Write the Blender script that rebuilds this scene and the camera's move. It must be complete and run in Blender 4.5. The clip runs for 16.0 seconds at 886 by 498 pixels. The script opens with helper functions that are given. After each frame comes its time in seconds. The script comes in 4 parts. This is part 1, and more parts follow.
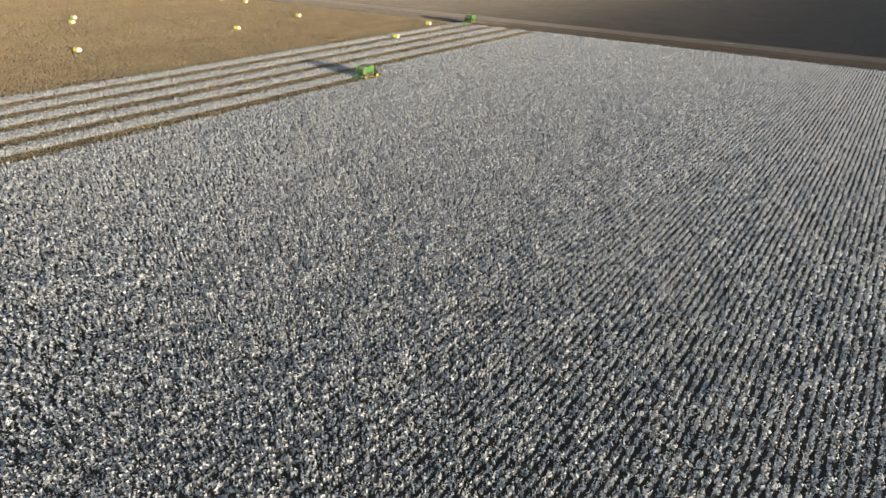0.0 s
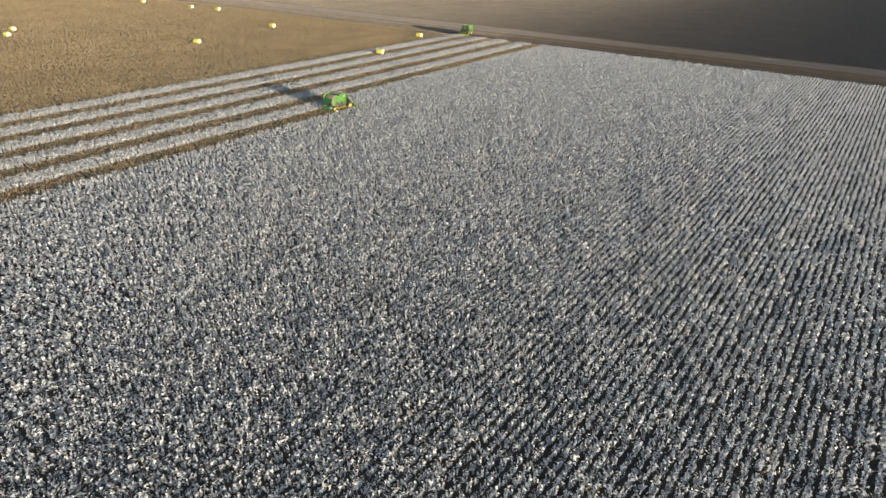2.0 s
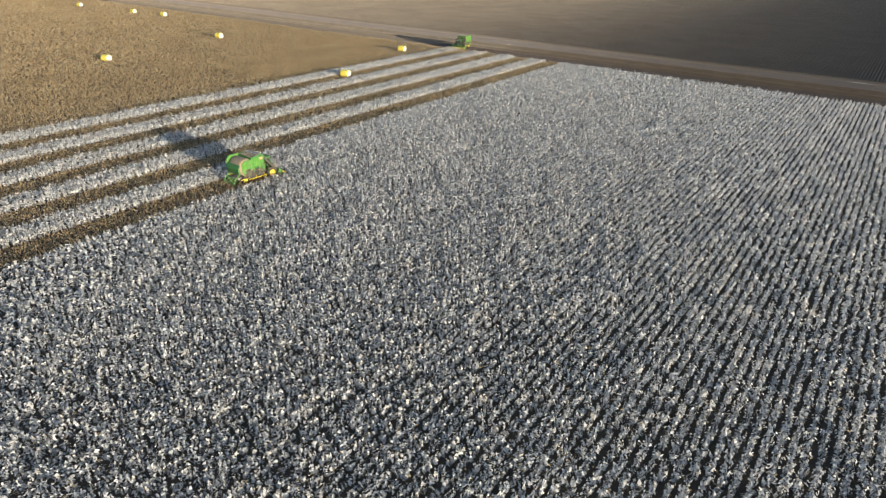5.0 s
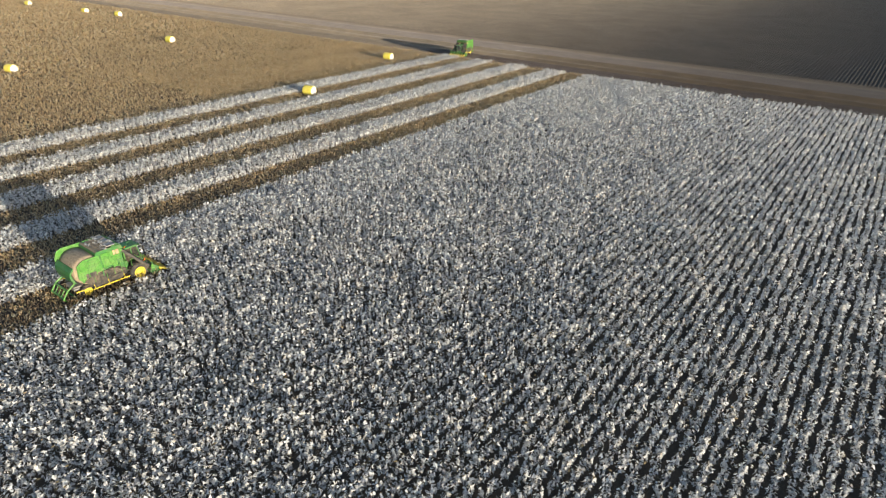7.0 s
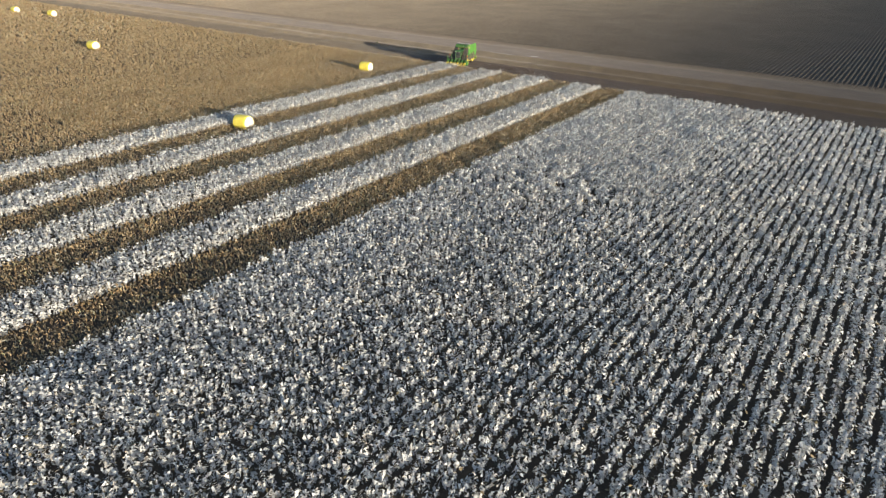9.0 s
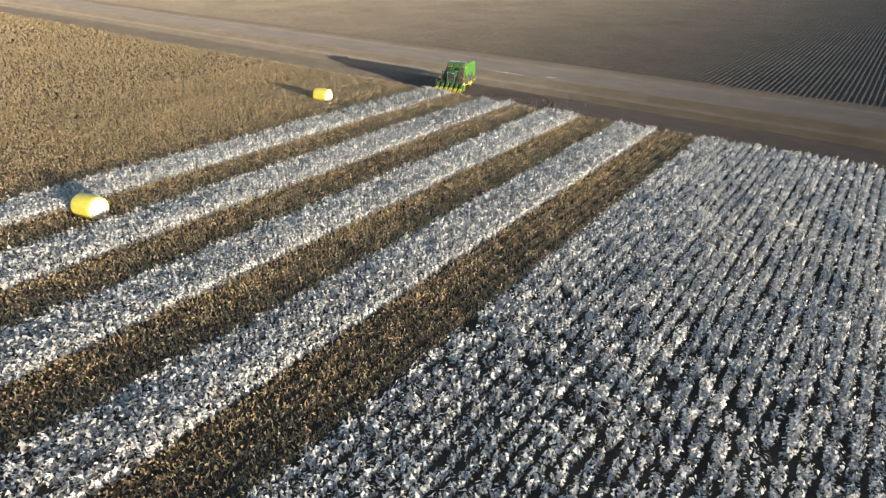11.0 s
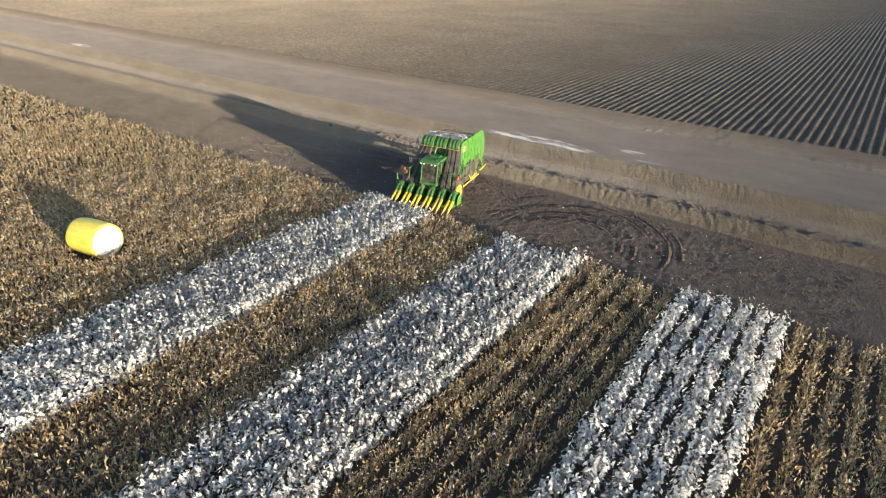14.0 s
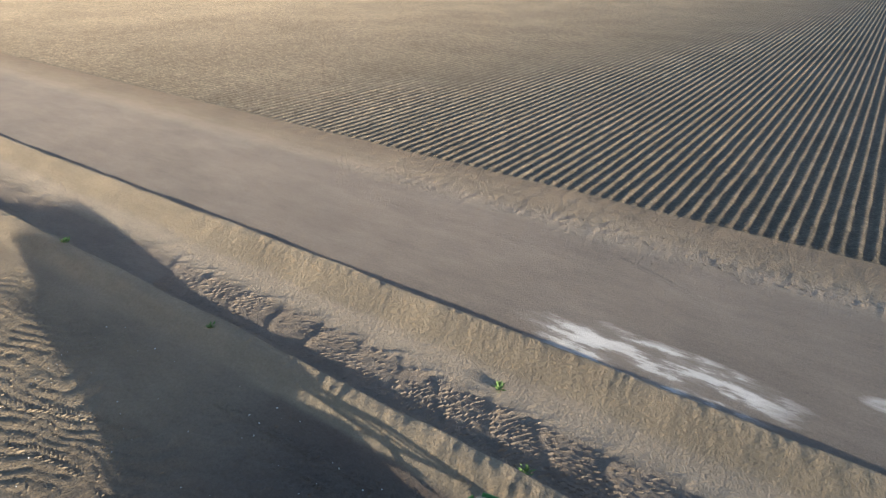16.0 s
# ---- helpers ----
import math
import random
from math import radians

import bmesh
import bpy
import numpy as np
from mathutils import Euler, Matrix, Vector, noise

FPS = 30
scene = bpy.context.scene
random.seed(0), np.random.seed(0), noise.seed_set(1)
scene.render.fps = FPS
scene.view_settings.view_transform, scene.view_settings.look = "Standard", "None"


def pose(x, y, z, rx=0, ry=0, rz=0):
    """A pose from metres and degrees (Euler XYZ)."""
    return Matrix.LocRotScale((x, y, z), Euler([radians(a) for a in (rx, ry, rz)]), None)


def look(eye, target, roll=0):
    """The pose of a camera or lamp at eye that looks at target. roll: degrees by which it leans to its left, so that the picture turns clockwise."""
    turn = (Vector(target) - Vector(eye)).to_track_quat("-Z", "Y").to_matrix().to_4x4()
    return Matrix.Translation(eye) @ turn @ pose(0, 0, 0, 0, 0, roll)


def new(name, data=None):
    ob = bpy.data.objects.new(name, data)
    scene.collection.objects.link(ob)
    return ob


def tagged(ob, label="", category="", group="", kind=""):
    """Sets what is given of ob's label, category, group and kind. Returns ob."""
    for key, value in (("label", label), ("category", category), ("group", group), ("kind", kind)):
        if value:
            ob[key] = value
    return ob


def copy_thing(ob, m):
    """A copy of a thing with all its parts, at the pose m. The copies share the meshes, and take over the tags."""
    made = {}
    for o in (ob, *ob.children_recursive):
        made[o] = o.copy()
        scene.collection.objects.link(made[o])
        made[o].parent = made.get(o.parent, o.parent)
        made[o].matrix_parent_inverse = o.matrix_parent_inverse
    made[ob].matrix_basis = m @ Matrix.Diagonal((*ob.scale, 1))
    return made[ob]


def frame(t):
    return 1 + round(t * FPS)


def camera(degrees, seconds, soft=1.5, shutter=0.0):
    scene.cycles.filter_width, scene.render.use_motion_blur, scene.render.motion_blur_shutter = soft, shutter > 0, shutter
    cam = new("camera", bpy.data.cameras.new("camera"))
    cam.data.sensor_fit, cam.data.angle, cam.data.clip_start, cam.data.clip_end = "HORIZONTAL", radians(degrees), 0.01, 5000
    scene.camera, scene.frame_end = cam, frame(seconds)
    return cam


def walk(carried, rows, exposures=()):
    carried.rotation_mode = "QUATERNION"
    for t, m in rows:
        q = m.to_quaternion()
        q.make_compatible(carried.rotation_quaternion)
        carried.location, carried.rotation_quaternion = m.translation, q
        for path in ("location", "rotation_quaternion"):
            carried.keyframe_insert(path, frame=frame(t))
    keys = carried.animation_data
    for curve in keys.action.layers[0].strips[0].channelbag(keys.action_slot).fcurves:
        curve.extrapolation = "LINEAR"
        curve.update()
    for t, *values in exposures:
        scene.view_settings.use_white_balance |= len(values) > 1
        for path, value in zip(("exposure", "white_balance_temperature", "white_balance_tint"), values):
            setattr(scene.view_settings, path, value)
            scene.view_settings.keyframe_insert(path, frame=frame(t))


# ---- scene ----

# ======== camera ========
cam = camera(72.67, 16.0, soft=1.2)
PATH = [
    (0, (196.608, -289.946, 45.232), (195.569, -288.514, 44.300), 1.33),
    (0.5, (190.435, -280.360, 45.025), (189.396, -278.927, 44.094), 1.32),
    (1, (184.259, -270.883, 44.707), (183.220, -269.448, 43.777), 1.31),
    (1.5, (178.152, -261.421, 44.214), (177.114, -259.985, 43.287), 1.32),
    (2, (172.045, -252.113, 43.391), (171.006, -250.676, 42.467), 1.32),
    (2.5, (165.931, -242.642, 42.448), (164.892, -241.204, 41.525), 1.32),
    (3, (159.839, -233.224, 41.543), (158.800, -231.785, 40.621), 1.32),
    (3.5, (153.776, -223.818, 40.606), (152.737, -222.378, 39.685), 1.31),
    (4, (147.594, -214.341, 39.814), (146.554, -212.901, 38.894), 1.35),
    (4.5, (141.404, -204.945, 38.869), (140.364, -203.504, 37.951), 1.39),
    (6.8, (113.801, -162.403, 33.454), (112.751, -160.967, 32.540), 1.49),
    (7, (111.350, -158.669, 32.906), (110.299, -157.234, 31.992), 1.46),
    (7.5, (104.924, -149.333, 31.714), (103.871, -147.901, 30.795), 1.26),
    (8, (98.608, -140.127, 30.557), (97.554, -138.699, 29.635), 1.18),
    (8.5, (92.206, -130.950, 29.422), (91.152, -129.522, 28.500), 1.12),
    (9, (85.808, -121.793, 28.359), (84.754, -120.366, 27.436), 1.03),
    (9.2, (83.294, -118.229, 27.921), (82.240, -116.800, 26.999), 1.04),
    (11.3, (57.495, -82.331, 24.166), (56.462, -80.883, 23.252), 1.47),
    (11.5, (55.011, -78.784, 23.823), (53.979, -77.334, 22.911), 1.55),
    (12, (48.735, -69.656, 22.865), (47.707, -68.202, 21.955), 1.69),
    (12.5, (42.537, -60.535, 21.723), (41.514, -59.077, 20.814), 1.79),
    (13, (36.533, -51.463, 20.648), (35.508, -50.005, 19.740), 1.84),
    (13.5, (30.498, -42.376, 19.566), (29.470, -40.918, 18.661), 1.79),
    (14, (24.298, -33.312, 18.599), (23.270, -31.855, 17.694), 1.69),
    (14.5, (18.488, -24.878, 17.831), (17.460, -23.420, 16.926), 1.64),
    (15, (12.833, -17.190, 17.472), (11.805, -15.734, 16.566), 1.57),
    (15.5, (6.811, -9.801, 17.468), (5.792, -8.343, 16.554), 1.48),
    (16, (0.623, -2.020, 18.226), (-0.387, -0.559, 17.306), 1.39),
]
walk(cam, [(t, look(*r)) for t, *r in PATH], exposures=[(0.0, 1.09), (4.5, 1.13), (9.0, 1.2), (12.5, 1.40), (14.5, 1.66), (16.0, 1.92)])

# ======== world and sun ========
SUN_EL, SUN_AZ = 6.3, 99.7            # degrees; azimuth clockwise from +y
world = bpy.data.worlds.new("evening_sky")
scene.world = world
world.use_nodes = True
wn = world.node_tree
sky = wn.nodes.new("ShaderNodeTexSky")
sky.sky_type = "NISHITA"
sky.sun_disc = False
sky.sun_elevation, sky.sun_rotation = radians(SUN_EL), radians(SUN_AZ)
sky.air_density, sky.dust_density, sky.ozone_density = 1.0, 1.0, 2.0
dust = wn.nodes.new("ShaderNodeMix")     # tints the skylight a little away from green, for purpler shade
dust.data_type, dust.blend_type = "RGBA", "MULTIPLY"
dust.inputs[0].default_value = 1.0
dust.inputs[7].default_value = (1.035, 0.985, 1.02, 1)
wn.links.new(sky.outputs[0], dust.inputs[6])
wn.links.new(dust.outputs[2], wn.nodes["Background"].inputs[0])
wn.nodes["Background"].inputs[1].default_value = 0.15

sun_dir = Vector((math.sin(radians(SUN_AZ)) * math.cos(radians(SUN_EL)),
                  math.cos(radians(SUN_AZ)) * math.cos(radians(SUN_EL)), math.sin(radians(SUN_EL))))
sun = new("sun", bpy.data.lights.new("sun", "SUN"))
sun.data.energy, sun.data.angle, sun.data.color = 4.4, radians(0.6), (1.0, 0.895, 0.70)
sun.matrix_world = look(sun_dir * 300, (0, 0, 0))

# ======== materials ========


def material(name, rough=0.8, metal=0.0):
    m = bpy.data.materials.new(name)
    m.use_nodes = True
    b = m.node_tree.nodes["Principled BSDF"]
    b.inputs["Roughness"].default_value, b.inputs["Metallic"].default_value = rough, metal
    b.inputs["Specular IOR Level"].default_value = 0.25
    return m, m.node_tree, b


def node(nt, kind, **inputs):
    n = nt.nodes.new(kind)
    for k, v in inputs.items():
        n.inputs[k].default_value = v
    return n


def ramp(nt, source, stops):
    r = nt.nodes.new("ShaderNodeValToRGB")
    el = r.color_ramp.elements
    while len(el) < len(stops):
        el.new(0.5)
    for e, (p, c) in zip(el, stops):
        e.position, e.color = p, (*c, 1)
    nt.links.new(source, r.inputs[0])
    return r.outputs[0]


def noise_at(nt, scale, detail=4.0, rough=0.6, coord=None, stretch=None):
    n = node(nt, "ShaderNodeTexNoise", Scale=scale, Detail=detail, Roughness=rough)
    if coord is None:
        g = nt.nodes.new("ShaderNodeNewGeometry")
        coord = g.outputs["Position"]
    if stretch:
        mp = nt.nodes.new("ShaderNodeMapping")
        mp.inputs["Scale"].default_value = stretch
        nt.links.new(coord, mp.inputs[0])
        coord = mp.outputs[0]
    nt.links.new(coord, n.inputs["Vector"])
    return n.outputs[0]


def mix(nt, fac, a, b, how="MIX"):
    m = nt.nodes.new("ShaderNodeMix")
    m.data_type, m.blend_type = "RGBA", how
    for sock, v in ((m.inputs[0], fac), (m.inputs[6], a), (m.inputs[7], b)):
        if hasattr(v, "is_output"):
            nt.links.new(v, sock)
        elif isinstance(v, (int, float)):
            sock.default_value = v
        else:
            sock.default_value = (*v, 1)
    return m.outputs[2]


def bump(nt, b, source, strength, distance):
    n = node(nt, "ShaderNodeBump", Strength=strength, Distance=distance)
    nt.links.new(source, n.inputs["Height"])
    nt.links.new(n.outputs[0], b.inputs["Normal"])


def island_material(name, stops, rough=0.9, large=None, large_amount=0.35, through_light=0.0, clumps=(0.84, 1.05), open_scale=11.0, open_share=0.46):
    """Small pieces in one mesh, each its own shade, drifting over the field by a large noise."""
    m, nt, b = material(name, rough)
    g = nt.nodes.new("ShaderNodeNewGeometry")
    col = ramp(nt, g.outputs["Random Per Island"], stops)
    if large:
        n = noise_at(nt, large, 3.0)
        tone = ramp(nt, n, [(0.35, (1 - large_amount,) * 3), (0.65, (1, 1, 1))])
        clump = ramp(nt, noise_at(nt, 1.7, 2.0), [(0.32, (clumps[0],) * 3), (0.68, (clumps[1],) * 3)])
        tone = mix(nt, 1.0, tone, clump, "MULTIPLY")
        col = mix(nt, 1.0, col, tone, "MULTIPLY")
    nt.links.new(col, b.inputs["Base Color"])
    if through_light:
        t = nt.nodes.new("ShaderNodeBsdfTranslucent")
        nt.links.new(col, t.inputs[0])
        ms = nt.nodes.new("ShaderNodeMixShader")
        ms.inputs[0].default_value = through_light
        nt.links.new(b.outputs[0], ms.inputs[1])
        nt.links.new(t.outputs[0], ms.inputs[2])
        # fibres and twigs with open gaps between them
        gap = nt.nodes.new("ShaderNodeBsdfTransparent")
        lace = nt.nodes.new("ShaderNodeMixShader")
        nt.links.new(ramp(nt, noise_at(nt, open_scale, 2.0, 0.5), [(open_share - 0.01, (0, 0, 0)), (open_share + 0.01, (1, 1, 1))]), lace.inputs[0])
        nt.links.new(gap.outputs[0], lace.inputs[1])
        nt.links.new(ms.outputs[0], lace.inputs[2])
        nt.links.new(lace.outputs[0], nt.nodes["Material Output"].inputs[0])
    return m


LINT = island_material("cotton_lint", [(0.0, (0.41, 0.38, 0.34)), (0.12, (0.60, 0.585, 0.555)), (0.6, (0.765, 0.757, 0.742)), (0.92, (0.825, 0.817, 0.807)), (1.0, (0.62, 0.555, 0.475))], 0.95, 0.12, 0.10, 0.40, (0.70, 1.10), 7.0, 0.45)
LEAF = island_material("withered_cotton_leaf", [(0.0, (0.046, 0.040, 0.028)), (0.5, (0.090, 0.074, 0.043)), (1.0, (0.18, 0.14, 0.082))], 0.85)
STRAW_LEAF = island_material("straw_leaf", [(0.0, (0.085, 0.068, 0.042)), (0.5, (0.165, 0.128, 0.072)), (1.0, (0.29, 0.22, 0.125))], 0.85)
STALK = island_material("picked_stalk", [(0.0, (0.35, 0.23, 0.12)), (0.35, (0.51, 0.36, 0.20)), (0.72, (0.62, 0.465, 0.275)), (0.85, (0.70, 0.575, 0.395)), (0.93, (0.43, 0.40, 0.19)), (1.0, (0.75, 0.68, 0.56))], 0.85, 0.05, 0.15, 0.5, (0.76, 1.15), 9.0, 0.36)


def soil_material():
    """Bare ground: dark worked soil at the row ends, sandy banks, a graded road, drifted crumbs."""
    m, nt, b = material("bare_soil", 0.95)
    g = nt.nodes.new("ShaderNodeNewGeometry")
    sep = nt.nodes.new("ShaderNodeSeparateXYZ")
    nt.links.new(g.outputs["Position"], sep.inputs[0])
    skew = node(nt, "ShaderNodeMath")
    skew.operation = "MULTIPLY_ADD"
    nt.links.new(sep.outputs[0], skew.inputs[0])
    skew.inputs[1].default_value = -SKEW
    nt.links.new(sep.outputs[1], skew.inputs[2])
    wob = noise_at(nt, 0.35, 5.0, 0.65, stretch=(0.5, 1.0, 1.0))
    w2 = node(nt, "ShaderNodeMath")
    w2.operation = "MULTIPLY_ADD"
    nt.links.new(wob, w2.inputs[0])
    w2.inputs[1].default_value = 1.2
    nt.links.new(skew.outputs[0], w2.inputs[2])
    mr = node(nt, "ShaderNodeMapRange")
    mr.inputs["From Min"].default_value, mr.inputs["From Max"].default_value = -10.0, 50.0
    nt.links.new(w2.outputs[0], mr.inputs[0])

    def at(v):
        return (v + 0.6 + 10.0) / 60.0
    dark, tan, road, pale = (0.114, 0.088, 0.073), (0.226, 0.185, 0.138), (0.176, 0.148, 0.128), (0.232, 0.193, 0.158)
    trodden, sand = (0.172, 0.143, 0.120), (0.268, 0.225, 0.180)
    beyond = [(at(13.4), tan), (at(14.2), trodden), (at(16.6), trodden), (at(17.4), sand), (at(18.5), sand), (at(19.0), tan),
              (at(21.2), tan), (at(22.2), road), (at(34.4), road), (at(36.2), pale), (at(37.6), (0.212, 0.171, 0.132)), (at(41.5), (0.165, 0.128, 0.096))]
    zones = ramp(nt, mr.outputs[0], [(0.0, dark), (at(11.15), dark), (at(11.35), tan)] + beyond)
    # paler soil towards -x, its sunlit look partly put into the colour
    dry = node(nt, "ShaderNodeMapRange")
    dry.inputs["From Min"].default_value, dry.inputs["From Max"].default_value = -10.5, -19.0
    ww = node(nt, "ShaderNodeMath"); ww.operation = "MULTIPLY_ADD"; ww.inputs[1].default_value = 5.0
    nt.links.new(noise_at(nt, 0.4, 4.0, 0.6), ww.inputs[0]); nt.links.new(sep.outputs[0], ww.inputs[2])
    nt.links.new(ww.outputs[0], dry.inputs[0])
    dusty = ramp(nt, mr.outputs[0], [(at(-1.0), (0.15, 0.12, 0.091)), (at(1.5), (0.200, 0.161, 0.119)), (at(11.0), (0.200, 0.163, 0.122)), (at(11.4), tan)] + beyond)
    zones = mix(nt, dry.outputs[0], zones, dusty)
    # the banks are darker further along
    dark_bank = node(nt, "ShaderNodeMapRange")
    dark_bank.inputs["From Min"].default_value, dark_bank.inputs["From Max"].default_value = 6.0, 22.0
    nt.links.new(ww.outputs[0], dark_bank.inputs[0])
    dark_zone = ramp(nt, mr.outputs[0], [(at(10.5), (1, 1, 1)), (at(11.6), (0.62, 0.60, 0.585)), (at(20.6), (0.70, 0.68, 0.66)), (at(23.0), (0.90, 0.89, 0.88)), (at(34.0), (0.90, 0.89, 0.88)), (at(41.0), (0.8, 0.79, 0.78))])
    zones = mix(nt, dark_bank.outputs[0], zones, mix(nt, 1.0, zones, dark_zone, "MULTIPLY"))
    # all the bare soil darkens once more towards +x
    dark_far = node(nt, "ShaderNodeMapRange")
    dark_far.inputs["From Min"].default_value, dark_far.inputs["From Max"].default_value = 22.0, 80.0
    nt.links.new(ww.outputs[0], dark_far.inputs[0])
    zones = mix(nt, dark_far.outputs[0], zones, mix(nt, 1.0, zones, (0.64, 0.62, 0.60), "MULTIPLY"))
    blot = ramp(nt, noise_at(nt, 0.22, 6.0, 0.7, stretch=(0.6, 1.0, 1.0)), [(0.3, (0.82, 0.81, 0.80)), (0.7, (1.12, 1.11, 1.09))])
    grain = ramp(nt, noise_at(nt, 6.0, 6.0, 0.75), [(0.3, (0.84, 0.835, 0.83)), (0.75, (1.14, 1.135, 1.13))])
    streak = ramp(nt, noise_at(nt, 1.0, 6.0, 0.7, stretch=(0.3, 1.4, 1.0)), [(0.35, (0.93, 0.93, 0.93)), (0.7, (1.07, 1.07, 1.06))])
    fine = ramp(nt, noise_at(nt, 22.0, 4.0, 0.8), [(0.3, (0.90, 0.90, 0.90)), (0.7, (1.09, 1.09, 1.09))])
    col = mix(nt, 1.0, mix(nt, 1.0, zones, blot, "MULTIPLY"), grain, "MULTIPLY")
    col = mix(nt, 1.0, mix(nt, 1.0, col, streak, "MULTIPLY"), fine, "MULTIPLY")
    # white salt crusts left by dried puddles
    def patch(cx, cv, rx, rv, sx):
        px = node(nt, "ShaderNodeMath"); px.operation = "SUBTRACT"; px.inputs[1].default_value = cx
        nt.links.new(sep.outputs[0], px.inputs[0])
        pv = node(nt, "ShaderNodeMath"); pv.operation = "SUBTRACT"; pv.inputs[1].default_value = cv
        nt.links.new(skew.outputs[0], pv.inputs[0])
        c = nt.nodes.new("ShaderNodeCombineXYZ")
        for src, r, k in ((px, rx, 0), (pv, rv, 1)):
            d = node(nt, "ShaderNodeMath"); d.operation = "DIVIDE"; d.inputs[1].default_value = r
            nt.links.new(src.outputs[0], d.inputs[0]); nt.links.new(d.outputs[0], c.inputs[k])
        ln = nt.nodes.new("ShaderNodeVectorMath"); ln.operation = "LENGTH"
        nt.links.new(c.outputs[0], ln.inputs[0])
        edge = node(nt, "ShaderNodeMath"); edge.operation = "MULTIPLY_ADD"; edge.inputs[1].default_value = 0.5
        nt.links.new(noise_at(nt, 0.5, 6.0, 0.65, stretch=(0.5, 1.6, 1.0)), edge.inputs[0]); nt.links.new(ln.outputs["Value"], edge.inputs[2])
        area = ramp(nt, edge.outputs[0], [(0.75, (sx,) * 3), (1.25, (0, 0, 0))])
        blots = ramp(nt, noise_at(nt, 0.95, 7.0, 0.62, stretch=(0.32, 1.1, 1.0)), [(0.40, (0.05, 0.05, 0.05)), (0.49, (0.22, 0.22, 0.22)), (0.54, (0.75, 0.75, 0.75)), (0.64, (1, 1, 1))])
        return mix(nt, 1.0, area, blots, "MULTIPLY")
    for cx, cv, rx, rv, sx in ((-4.4, 23.3, 9.8, 3.0, 1.0), (-6.5, 21.75, 4.0, 0.35, 1.0), (5.6, 26.4, 2.2, 0.9, 0.6), (8.0, 24.3, 2.6, 0.6, 0.6), (-98.0, 24.5, 5.0, 1.2, 0.8), (127.6, 36.0, 6.0, 1.0, 0.9), (-199.0, 15.5, 5.0, 1.4, 0.9)):
        col = mix(nt, patch(cx, cv, rx, rv, sx), col, (0.56, 0.53, 0.50))
    nt.links.new(col, b.inputs["Base Color"])
    clod = node(nt, "ShaderNodeTexVoronoi", Scale=3.6, Detail=3.0, Roughness=0.7, Randomness=1.0)
    wv = nt.nodes.new("ShaderNodeVectorMath"); wv.operation = "MULTIPLY_ADD"
    wv.inputs[1].default_value = (0.25, 0.25, 0.25)
    nv = node(nt, "ShaderNodeTexNoise", Scale=4.0, Detail=3.0)
    nt.links.new(g.outputs["Position"], nv.inputs["Vector"])
    nt.links.new(nv.outputs["Color"], wv.inputs[0]); nt.links.new(g.outputs["Position"], wv.inputs[2])
    nt.links.new(wv.outputs[0], clod.inputs["Vector"])
    rough_zone = ramp(nt, mr.outputs[0], [(at(9.6), (0.55,) * 3), (at(10.6), (0.25,) * 3), (at(21.0), (0.22,) * 3), (at(22.0), (0.03,) * 3), (at(34.5), (0.04,) * 3), (at(36.0), (0.25,) * 3)])
    hgt = node(nt, "ShaderNodeMath"); hgt.operation = "MULTIPLY"
    nt.links.new(clod.outputs["Distance"], hgt.inputs[0]); nt.links.new(rough_zone, hgt.inputs[1])
    tot = node(nt, "ShaderNodeMath"); tot.operation = "MULTIPLY_ADD"; tot.inputs[1].default_value = -2.2
    nt.links.new(hgt.outputs[0], tot.inputs[0]); nt.links.new(noise_at(nt, 7.0, 9.0, 0.75), tot.inputs[2])
    bump(nt, b, tot.outputs[0], 1.0, 0.085)
    b.inputs["Diffuse Roughness"].default_value = 1.0
    return m


